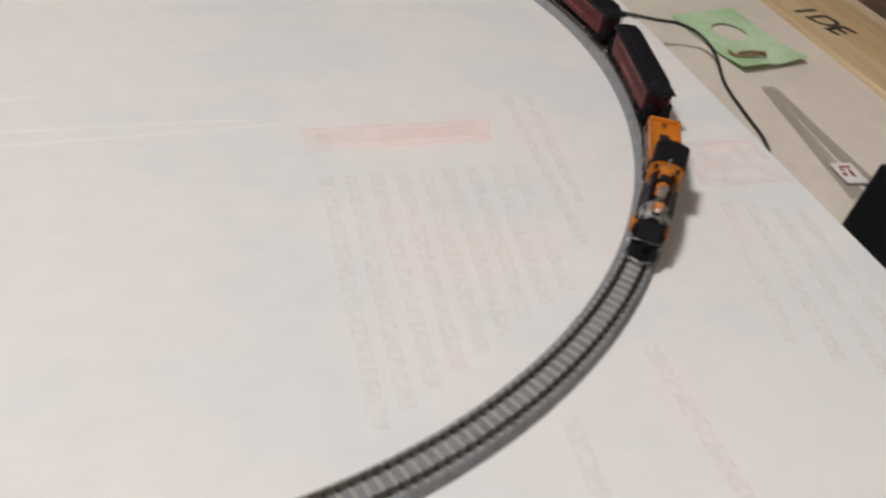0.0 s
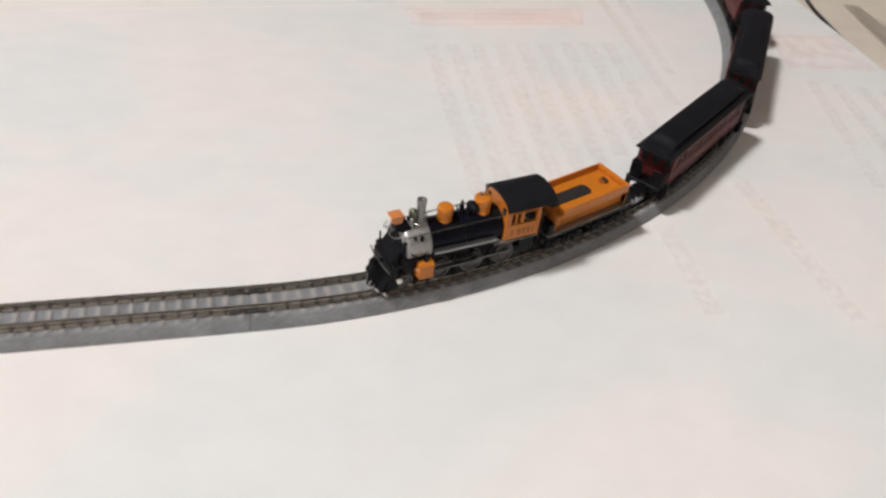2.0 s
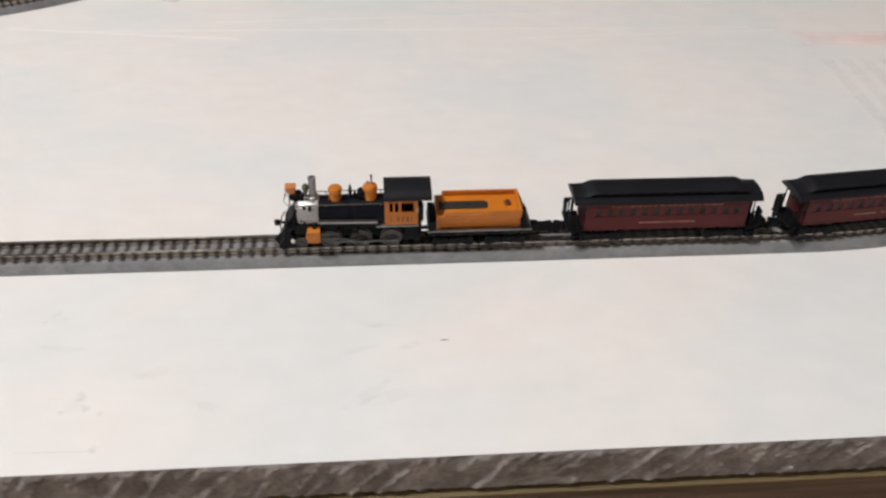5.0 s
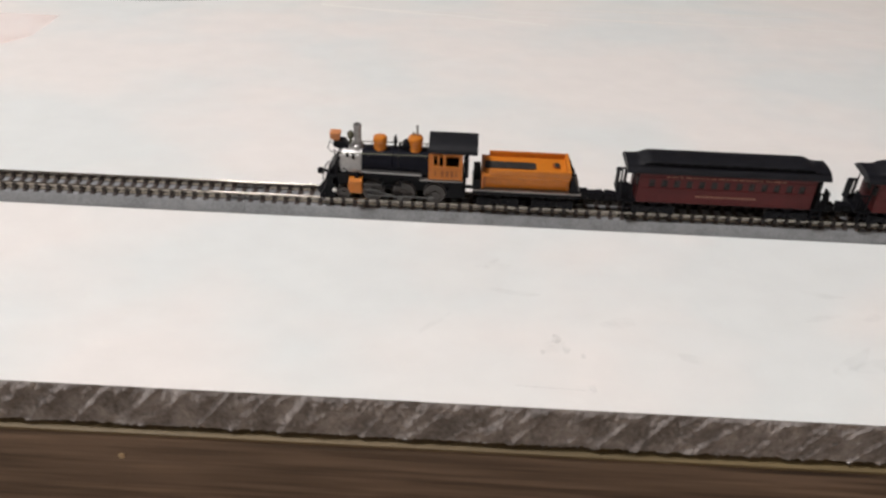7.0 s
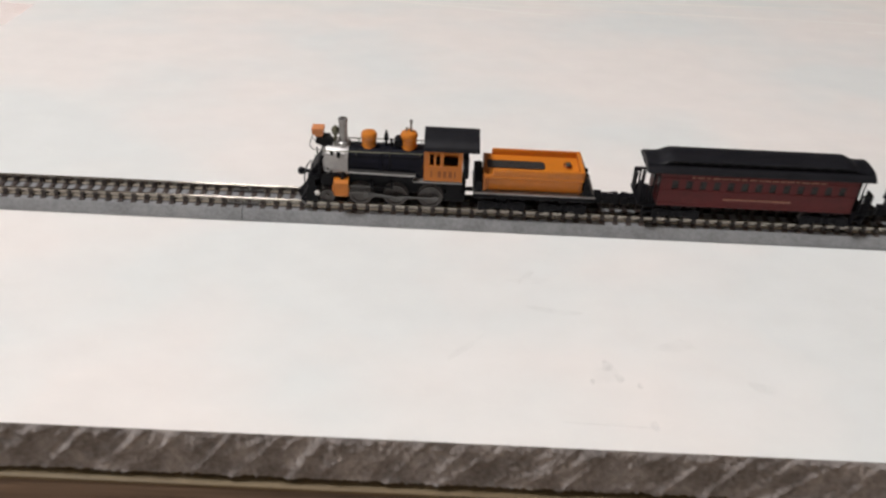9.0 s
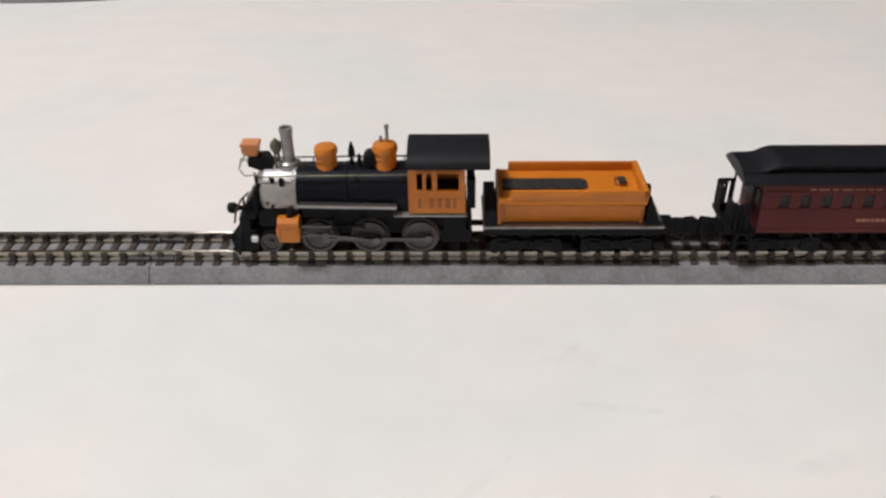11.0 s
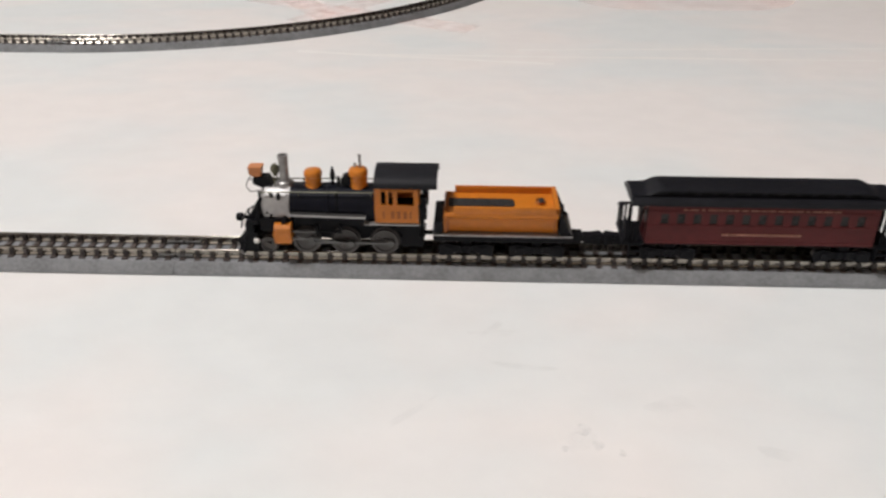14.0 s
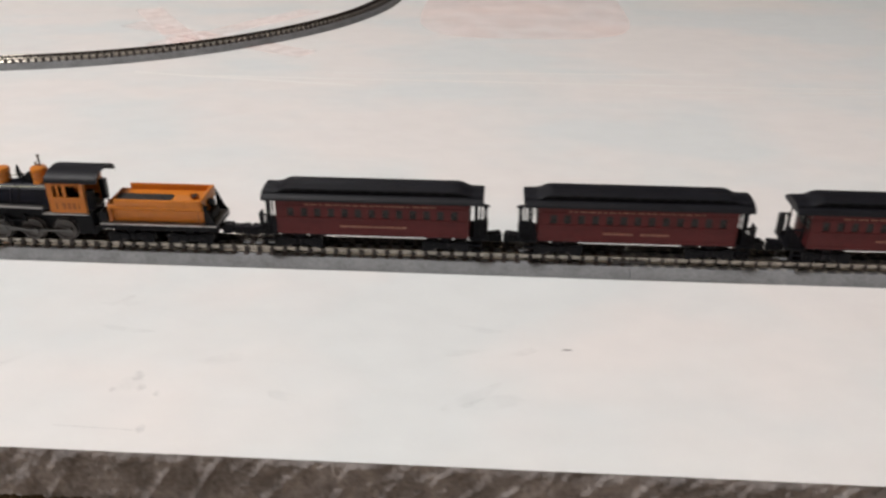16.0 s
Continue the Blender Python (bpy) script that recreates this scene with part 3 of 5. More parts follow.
def locomotive():
    at = (PIVOTS["locomotive"][0], 0, RZ)
    t = thing("locomotive", "orange and black model steam locomotive with silver smokebox", "model locomotive", "model train")
    zb, rb = 0.0222, 0.0064
    # boiler and smokebox
    part("boiler", lathe(bmesh.new(), [(rb, 0.0182), (rb, 0.0300), (rb * 1.04, 0.0302), (rb * 1.04, 0.0308), (rb, 0.0310), (rb * 1.03, 0.0462)], (0, 0, zb), "x", 40), "navy", t, "glossy blue-black boiler", at, 40)
    sb = part("smokebox", lathe(bmesh.new(), [(rb * 0.55, 0.0092), (rb * 0.80, 0.0094), (rb * 0.92, 0.0100), (rb * 1.0, 0.0110), (rb * 1.0, 0.0176), (rb * 1.05, 0.0178), (rb * 1.05, 0.0186), (rb * 0.9, 0.0188)], (0, 0, zb), "x", 40), "silver", t, "silver-painted smokebox", at, 40)
    bm = lathe(bmesh.new(), [(rb * 0.62, 0.0087), (rb * 0.66, 0.0094)], (0, 0, zb), "x", 28)
    lathe(bm, [(rb * 0.14, 0.0076), (rb * 0.18, 0.0088)], (0, 0, zb), "x", 12)
    for k in range(8):
        a = math.pi * k / 4 + 0.3
        box(bm, 0.0084, 0.0090, rb * 0.55 * math.cos(a) - 0.0004, rb * 0.55 * math.cos(a) + 0.0004, zb + rb * 0.55 * math.sin(a) - 0.0004, zb + rb * 0.55 * math.sin(a) + 0.0004)
    part("smokebox_door", bm, "black", sb, "round black smokebox door", at, 40)
    for x in (0.0330,):
        part("boiler_band", lathe(bmesh.new(), [(rb * 0.98, x), (rb * 1.045, x + 0.0001), (rb * 1.045, x + 0.0006), (rb * 0.98, x + 0.0007)], (0, 0, zb), "x", 40), "black", t, "", at, 40)
    # stack
    bm = lathe(bmesh.new(), [(0.0017, 0.0286), (0.0016, 0.0298), (0.00145, 0.0300), (0.00148, 0.0369), (0.00165, 0.0370), (0.00165, 0.0381), (0.0012, 0.0381), (0.0011, 0.0374)], (0.0166, 0, 0), "z", 28)
    part("smokestack", bm, "stack", t, "tall grey metal smokestack", at, 35)
    part("stack_saddle", lathe(bmesh.new(), [(0.0030, 0.0262), (0.0028, 0.0284), (0.0023, 0.0290)], (0.0166, 0, 0), "z", 28), "silver", t, "bright silver stack base", at, 35)
    part("stack_flange", lathe(bmesh.new(), [(0.0025, 0.0288), (0.0025, 0.0294), (0.0021, 0.0297)], (0.0166, 0, 0), "z", 28), "stack", t, "dark grey flange under the stack", at, 35)
    # pipes and small fittings on the smokebox
    for s in (-1, 1):
        bm = bevelled(0.0147, 0.0158, *sorted((s * 0.0046, s * 0.0058)), 0.0254, 0.0274, 0.0002, 1)
        box(bm, 0.0126, 0.0134, *sorted((s * 0.0044, s * 0.0054)), 0.0262, 0.0272)
        part("smokebox_fitting", bm, "black", sb, "small black pipe fitting", at, 50)
        for x, z in ((0.0116, 0.0214), (0.0128, 0.0205)):
            part("rivet", lathe(bmesh.new(), [(0.0004, s * 0.0060), (0.0004, s * 0.0067), (0.0002, s * 0.0069)], (x, 0, z), "y", 8), "black", sb, "", at, 50)
        part("steam_pipe", tube(bmesh.new(), [(0.0098, s * 0.0046, 0.0258), (0.0086, s * 0.0056, 0.0236), (0.0090, s * 0.0066, 0.0206), (0.0082, s * 0.0068, 0.0188)], 0.0006, 8), "black", t, "", at, 50)
        part("steam_pipe", tube(bmesh.new(), [(0.0172, s * 0.0062, 0.0200), (0.0168, s * 0.0072, 0.0188), (0.0164, s * 0.0072, 0.0178)], 0.0007, 8), "black", t, "", at, 50)
    # headlight on its bracket
    hb = part("headlight_bracket", prism(bmesh.new(), [(0.0070, 0.0290), (0.0118, 0.0270), (0.0130, 0.0285), (0.0116, 0.0312), (0.0072, 0.0312)], -0.0020, 0.0020), "black", t, "", at)
    bm = prism(bmesh.new(), [(0.0067, 0.0313), (0.0095, 0.0313), (0.0099, 0.0341), (0.0060, 0.0341)], -0.0017, 0.0017)
    bmesh.ops.bevel(bm, geom=bm.edges[:], offset=0.00025, segments=2, affect="EDGES")
    prism(bm, [(0.0056, 0.0340), (0.0101, 0.0340), (0.0099, 0.0345), (0.0058, 0.0345)], -0.0019, 0.0019)
    lathe(bm, [(0.0013, 0.0058), (0.0013, 0.0066)], (0, 0, 0.0327), "x", 20)
    hl = part("headlight", bm, "salmon", t, "salmon-orange box headlight", at, 35)
    part("lens", lathe(bmesh.new(), [(0.0010, 0.0055), (0.0011, 0.0058)], (0, 0, 0.0327), "x", 18), "white", hl, "pale lens", at, 35)
    # bell
    bm = lathe(bmesh.new(), [(0.0003, 0.0312), (0.0010, 0.0320), (0.0014, 0.0330), (0.0013, 0.0342), (0.0007, 0.0349), (0.0002, 0.0351)], (0.0138, 0, 0), "z", 16)
    tube(bm, [(0.0138, -0.0018, 0.0285), (0.0138, -0.0018, 0.0338), (0.0138, 0, 0.0352), (0.0138, 0.0018, 0.0338), (0.0138, 0.0018, 0.0285)], 0.0003, 6)
    part("bell", bm, "brass", t, "dark brass bell in its yoke", at, 40)
    # domes
    for x, r, z1, nm in ((0.0256, 0.0026, 0.0332, "sand_dome"), (0.0397, 0.0028, 0.0338, "steam_dome")):
        bm = lathe(bmesh.new(), [(r * 1.04, 0.0268), (r * 1.03, 0.0284), (r * 0.97, 0.0287), (r * 0.96, z1 - 0.0036), (r * 1.01, z1 - 0.0034), (r * 1.01, z1 - 0.0030), (r * 0.95, z1 - 0.0028), (r * 0.95, z1 - 0.0019), (r * 1.08, z1 - 0.0016), (r * 1.10, z1 - 0.0012), (r * 1.06, z1 - 0.0004), (r * 0.95, z1 + 0.0001), (r * 0.6, z1 + 0.0004), (r * 0.15, z1 + 0.0005)], (x, 0, 0), "z", 32)
        part(nm, bm, "orange", t, "orange fluted dome", at, 35)
    bm = lathe(bmesh.new(), [(0.0004, 0.0340), (0.0004, 0.0376), (0.0006, 0.0378), (0.0005, 0.0386)], (0.0403, 0.0002, 0), "z", 10)
    lathe(bm, [(0.0004, 0.0340), (0.0004, 0.0356)], (0.0388, 0.0004, 0), "z", 8)
    part("whistle", bm, "stack", t, "thin grey whistle on the dome", at, 40)
    bm = lathe(bmesh.new(), [(0.0008, 0.0280), (0.0004, 0.0300), (0.0009, 0.0310), (0.0007, 0.0326), (0.0002, 0.0345)], (0.0317, 0, 0), "z", 12)
    part("check_valve", bm, "black", t, "", at, 40)
    part("check_valve", lathe(bmesh.new(), [(0.0006, 0.0280), (0.0005, 0.0312), (0.0002, 0.0318)], (0.0336, -0.001, 0), "z", 10), "black", t, "", at, 40)
    bm = lathe(bmesh.new(), [(0.0014, -0.0022), (0.0017, -0.0016), (0.0017, 0.0016), (0.0014, 0.0022)], (0.0361, 0, 0.0303), "y", 18)
    box(bm, 0.0348, 0.0372, -0.0012, 0.0012, 0.0275, 0.0302)
    part("generator", bm, "black", t, "", at, 40)
    # handrails
    for s in (-1, 1):
        bm = tube(bmesh.new(), [(0.0100, s * 0.0052, 0.0278), (0.0200, s * 0.0052, 0.0280), (0.0456, s * 0.0052, 0.0282)], 0.00022, 6)
        for x in (0.0125, 0.0215, 0.0330, 0.0440):
            tube(bm, [(x, s * 0.0045, 0.0265), (x, s * 0.0052, 0.0280)], 0.00022, 6)
        part("handrail", bm, "brass", t, "thin handrail along the boiler", at, 60)
        tb = tube(bmesh.new(), [(0.0052, s * 0.0030, 0.0285), (0.0062, s * 0.0030, 0.0270), (0.0100, s * 0.0040, 0.0278)], 0.0002, 6)
        tube(tb, [(0.0048, s * 0.0022, 0.0283), (0.0058, s * 0.0018, 0.0312)], 0.0002, 6)
        part("grab_wire", tb, "stack", t, "", at, 60)
    # running boards
    for s in (-1, 1):
        y0, y1 = sorted((s * 0.0055, s * 0.0082))
        bm = prism(bmesh.new(), [(0.0190, 0.0212), (0.0425, 0.0207), (0.0425, 0.0213), (0.0190, 0.0218)], y0, y1)
        part("running_board", bm, "rod", t, "steel-grey running board", at)
        part("board_edge", prism(bmesh.new(), [(0.0189, 0.0213), (0.0426, 0.0208), (0.0426, 0.0214), (0.0189, 0.0219)], *sorted((s * 0.0083, s * 0.0086))), "silver", t, "bright bare edge of the running board", at)
        part("skirt", prism(bmesh.new(), [(0.0195, 0.0170), (0.0420, 0.0170), (0.0420, 0.0205), (0.0195, 0.0210)], *sorted((s * 0.0048, s * 0.0058))), "black", t, "", at)
    # cab
    h, zt = 0.0077, 0.0308
    arch = [(-h + 0.0007, 0.0192)] + [(-h + 0.0007, zt)] + [((h - 0.0007) * math.cos(a), zt + 0.0028 * math.sin(a)) for a in [math.pi - math.pi * k / 14 for k in range(1, 14)]] + [(h - 0.0007, zt), (h - 0.0007, 0.0192)]
    cab = part("cab", prism(bmesh.new(), arch, 0.0456, 0.0464, "x"), "orange", t, "orange cab with open side windows", at)
    wins = [(0.0474, 0.0488, 0.0254, 0.0299), (0.0496, 0.0510, 0.0254, 0.0299), (0.0522, 0.0573, 0.0253, 0.0299)]
    for s in (-1, 1):
        part("side_wall", holed(0.0456, 0.0586, 0.0192, zt, *sorted((s * h, s * (h - 0.0007))), wins), "orange", cab, "", at)
        yy = sorted((s * (h + 0.0002), s * (h - 0.0002)))
        for x in (0.0454, 0.0584):
            part("corner_strip", box(bmesh.new(), x, x + 0.0004, yy[0], yy[1], 0.0192, zt), "orange", cab, "", at)
        part("waist_strip", box(bmesh.new(), 0.0459, 0.0583, yy[0], yy[1], 0.0246, 0.0249), "orange", cab, "", at)
        part("rear_post", box(bmesh.new(), 0.0579, 0.0585, *sorted((s * (h - 0.0008), s * (h - 0.0022))), 0.0192, zt), "orange", cab, "", at)
    part("rear_arch", prism(bmesh.new(), [p for p in arch if p[1] > 0.030], 0.0570, 0.0578, "x"), "orange", cab, "", at)
    for s in (-1, 1):
        for w in wins:
            yy = sorted((s * (h + 0.00035), s * (h - 0.0001)))
            fr = box(bmesh.new(), w[0] - 0.0003, w[1] + 0.0003, *yy, w[2] - 0.0004, w[2])
            box(fr, w[0] - 0.0003, w[1] + 0.0003, *yy, w[3], w[3] + 0.0003)
            part("window_frame", fr, "orange", cab, "", at)
    for y in (-0.0052, 0.0052):
        part("front_window", bevelled(0.0452, 0.0457, y - 0.0009, y + 0.0009, 0.0285, 0.0312, 0.0002, 1), "window", cab, "dark front cab window", at)
    bm = bmesh.new()
    box(bm, 0.0466, 0.0574, -h + 0.0009, h - 0.0009, 0.0195, 0.0210)
    box(bm, 0.0466, 0.0490, -0.0046, 0.0046, 0.0210, 0.0272)
    part("backhead", bm, "black", cab, "dark boiler backhead inside the cab", at)
    roof = bmesh.new()
    out, inn = [], []
    for k in range(21):
        a = math.pi - math.pi * k / 20
        out.append(((h + 0.0006) * math.cos(a), 0.0311 + 0.0036 * math.sin(a)))
        inn.append(((h + 0.0001) * math.cos(a), 0.0307 + 0.0034 * math.sin(a)))
    prism(roof, out + inn[::-1], 0.0452, 0.0645, "x")
    part("cab_roof", roof, "roofblack", t, "curved satin black cab roof", at, 35)
    # bars for the number
    for s in (-1, 1):
        for x, w in ((0.0478, 0.0005), (0.0503, 0.0011), (0.0522, 0.0011), (0.0541, 0.0011), (0.0561, 0.0005)):
            yy = sorted((s * (h + 0.0001), s * (h + 0.00025)))
            part("number_bar", box(bmesh.new(), x, x + w, yy[0], yy[1], 0.0208, 0.0232), "number", cab, "dark bar of faded lettering", at)
    part("footplate", bevelled(0.0418, 0.0592, -0.0081, 0.0081, 0.0184, 0.0188, 0.0001, 1), "stack", t, "pale edge strip under the cab", at)
    # frame, firebox, smokebox support
    bm = bmesh.new()
    box(bm, 0.0090, 0.0600, -0.0032, 0.0032, 0.0112, 0.0172)
    box(bm, 0.0440, 0.0580, -0.0036, 0.0036, 0.0125, 0.0184)
    box(bm, 0.0535, 0.0590, -0.0060, 0.0060, 0.0125, 0.0184)
    box(bm, 0.0105, 0.0180, -0.0040, 0.0040, 0.0150, 0.0190)
    part("frame", bm, "black", t, "", at)
    part("smokebox_saddle", bevelled(0.0088, 0.0187, -0.0063, 0.0063, 0.0148, 0.0196, 0.0005), "black", t, "", at)
    for s in (-1, 1):
        part("front_brace", prism(bmesh.new(), [(0.0040, 0.0175), (0.0052, 0.0175), (0.0100, 0.0232), (0.0092, 0.0240)], *sorted((s * 0.0034, s * 0.0046))), "black", t, "", at)
    part("front_apron", prism(bmesh.new(), [(0.0042, 0.0176), (0.0098, 0.0176), (0.0104, 0.0232), (0.0088, 0.0240), (0.0076, 0.0226)], -0.0055, 0.0055), "black", t, "black sloping apron ahead of the smokebox", at)
    part("ash_pan", prism(bmesh.new(), [(0.0530, 0.0095), (0.0600, 0.0095), (0.0605, 0.0130), (0.0525, 0.0130)], -0.0048, 0.0048), "black", t, "", at)
    # pilot: beam, slanted bars, step
    part("pilot_beam", bevelled(0.0042, 0.0070, -0.0070, 0.0070, 0.0142, 0.0178, 0.0004), "black", t, "", at)
    pl = part("cowcatcher", prism(bmesh.new(), [(0.0012, 0.0080), (0.0078, 0.0080), (0.0078, 0.0142), (0.0046, 0.0142)], -0.0064, 0.0064), "black", t, "black slanted pilot", at, 40)
    for k in range(-5, 6):
        y = k * 0.00145
        fx = -0.0008 + 0.0040 * abs(k) / 5
        part("pilot_bar", tube(bmesh.new(), [(fx, y * 1.02, 0.0074), (0.0046, y * 0.80, 0.0146)], 0.00042, 6), "black", pl, "", at, 40)
    part("pilot_rim", tube(bmesh.new(), [(0.0034, -0.0078, 0.0073), (0.0012, -0.0040, 0.0073), (-0.0008, 0, 0.0073), (0.0012, 0.0040, 0.0073), (0.0034, 0.0078, 0.0073)], 0.0004, 6), "stack", pl, "worn grey lower rim", at, 40)
    bm = box(bmesh.new(), 0.0050, 0.0086, -0.0076, 0.0076, 0.0178, 0.0190)
    part("front_deck", bm, "black", t, "", at)
    part("flag_post", tube(bmesh.new(), [(0.0060, -0.0066, 0.0178), (0.0060, -0.0066, 0.0230)], 0.0003, 6), "black", t, "", at)
    part("flag_post", tube(bmesh.new(), [(0.0060, 0.0066, 0.0178), (0.0060, 0.0066, 0.0230)], 0.0003, 6), "black", t, "", at)
    bm = lathe(bmesh.new(), [(0.0007, -0.0002), (0.0013, 0.0002), (0.0014, 0.0014), (0.0010, 0.0022), (0.0006, 0.0028), (0.0006, 0.0050)], (0, 0, 0.0166), "x", 12)
    part("coupler", bm, "black", t, "small black knob coupler on a thin shank", at, 40)
    part("cut_lever", tube(bmesh.new(), [(0.0034, -0.0076, 0.0168), (0.0026, -0.0030, 0.0172), (0.0026, 0.0030, 0.0172), (0.0034, 0.0076, 0.0168)], 0.0003, 6), "rod", t, "", at)
    for s in (-1, 1):
        part("step_plate", bevelled(0.0068, 0.0084, *sorted((s * 0.0064, s * 0.0078)), 0.0112, 0.0126, 0.0002, 1), "white", t, "small bare bright step", at)
    # cylinders
    for s in (-1, 1):
        y0, y1 = sorted((s * 0.0050, s * 0.0088))
        cy = bevelled(0.0139, 0.0188, y0, y1, 0.0116, 0.0162, 0.0005)
        prism(cy, [(y0 - 0.0002, 0.0160), (y1 + 0.0002, 0.0160), (y1 + 0.0002, 0.0172), ((y0 + y1) / 2 + 0.0012, 0.0181), ((y0 + y1) / 2 - 0.0012, 0.0181), (y0 - 0.0002, 0.0172)], 0.0138, 0.0189, "x")
        for x in (0.0138, 0.0185):
            box(cy, x, x + 0.0004, y0 - 0.0001, y1 + 0.0001, 0.0120, 0.0158)
        c = part("cylinder", cy, "orange", t, "orange cylinder block", at)
        part("cylinder_head", lathe(bmesh.new(), [(0.0015, 0.0132), (0.0019, 0.0138)], (0, s * 0.0069, 0.0139), "x", 20), "orange_dark", c, "", at, 40)
        part("crosshead_guide", bevelled(0.0187, 0.0270, *sorted((s * 0.0066, s * 0.0074)), 0.0150, 0.0156, 0.0001, 1), "rod", t, "", at)
        part("piston_rod", lathe(bmesh.new(), [(0.0004, 0.0187), (0.0004, 0.0250)], (0, s * 0.0070, 0.0128), "x", 10), "rod", t, "", at)
        bm = box(bmesh.new(), 0.0266, 0.0273, *sorted((s * 0.0062, s * 0.0076)), 0.0148, 0.0176)
        box(bm, 0.0273, 0.0345, *sorted((s * 0.0064, s * 0.0070)), 0.0150, 0.0155)
        box(bm, 0.0338, 0.0346, *sorted((s * 0.0060, s * 0.0072)), 0.0148, 0.0176)
        part("valve_gear_bracket", bm, "black", t, "", at)
    # wheels and rods
    rd = 0.0043
    for x in (0.0229, 0.0354, 0.0479):
        w = wheelset(t, x, rd, 0.0047, at, spokes=12, name="driving_wheelset")
        SPIN.append((w, rd, w.location.copy()))
    w = wheelset(t, 0.0108, 0.0027, 0.0045, at, spokes=0, name="pilot_wheelset")
    SPIN.append((w, 0.0027, w.location.copy()))
    for s in (-1, 1):
        bm = bmesh.new()
        y0, y1 = sorted((s * 0.0058, s * 0.0063))
        box(bm, -0.0125, 0.0125, y0, y1, -0.00036, 0.00036)
        for x in (-0.0125, 0, 0.0125):
            lathe(bm, [(0.0010, y0 - 0.0001), (0.0010, y1 + 0.0001)], (x, 0, 0), "y", 12)
        side = part("side_rod", bm, "rod", t, "steel side rod joining the driving wheels")
        side.location = (0.0354 - at[0], 0, rd)
        bm = bmesh.new()
        y0, y1 = sorted((s * 0.0066, s * 0.0071))
        box(bm, -0.0125, 0.0, y0, y1, -0.00032, 0.00032)
        lathe(bm, [(0.0010, y0 - 0.0001), (0.0010, y1 + 0.0001)], (0, 0, 0), "y", 12)
        lathe(bm, [(0.0008, y0 - 0.0001), (0.0008, y1 + 0.0001)], (-0.0125, 0, 0), "y", 12)
        main = part("main_rod", bm, "rod", t, "steel main rod")
        main.location = (0.0354 - at[0], 0, rd)
        RODS.append((side, main, 0.0354 - at[0], rd, 0.0019, 0.0 if s < 0 else math.pi / 2))
    part("drawbar", bevelled(0.0595, 0.0650, -0.0010, 0.0010, 0.0118, 0.0126, 0.0002, 1), "black", t, "", at)
    bm = bmesh.new()
    for s in (-1, 1):
        box(bm, 0.0592, 0.0612, *sorted((s * 0.0040, s * 0.0066)), 0.0200, 0.0275)
        tube(bm, [(0.0600, s * 0.0075, 0.0130), (0.0600, s * 0.0075, 0.0250)], 0.0003, 6)
    part("cab_rear_fitting", bm, "black", t, "", at)
    return t


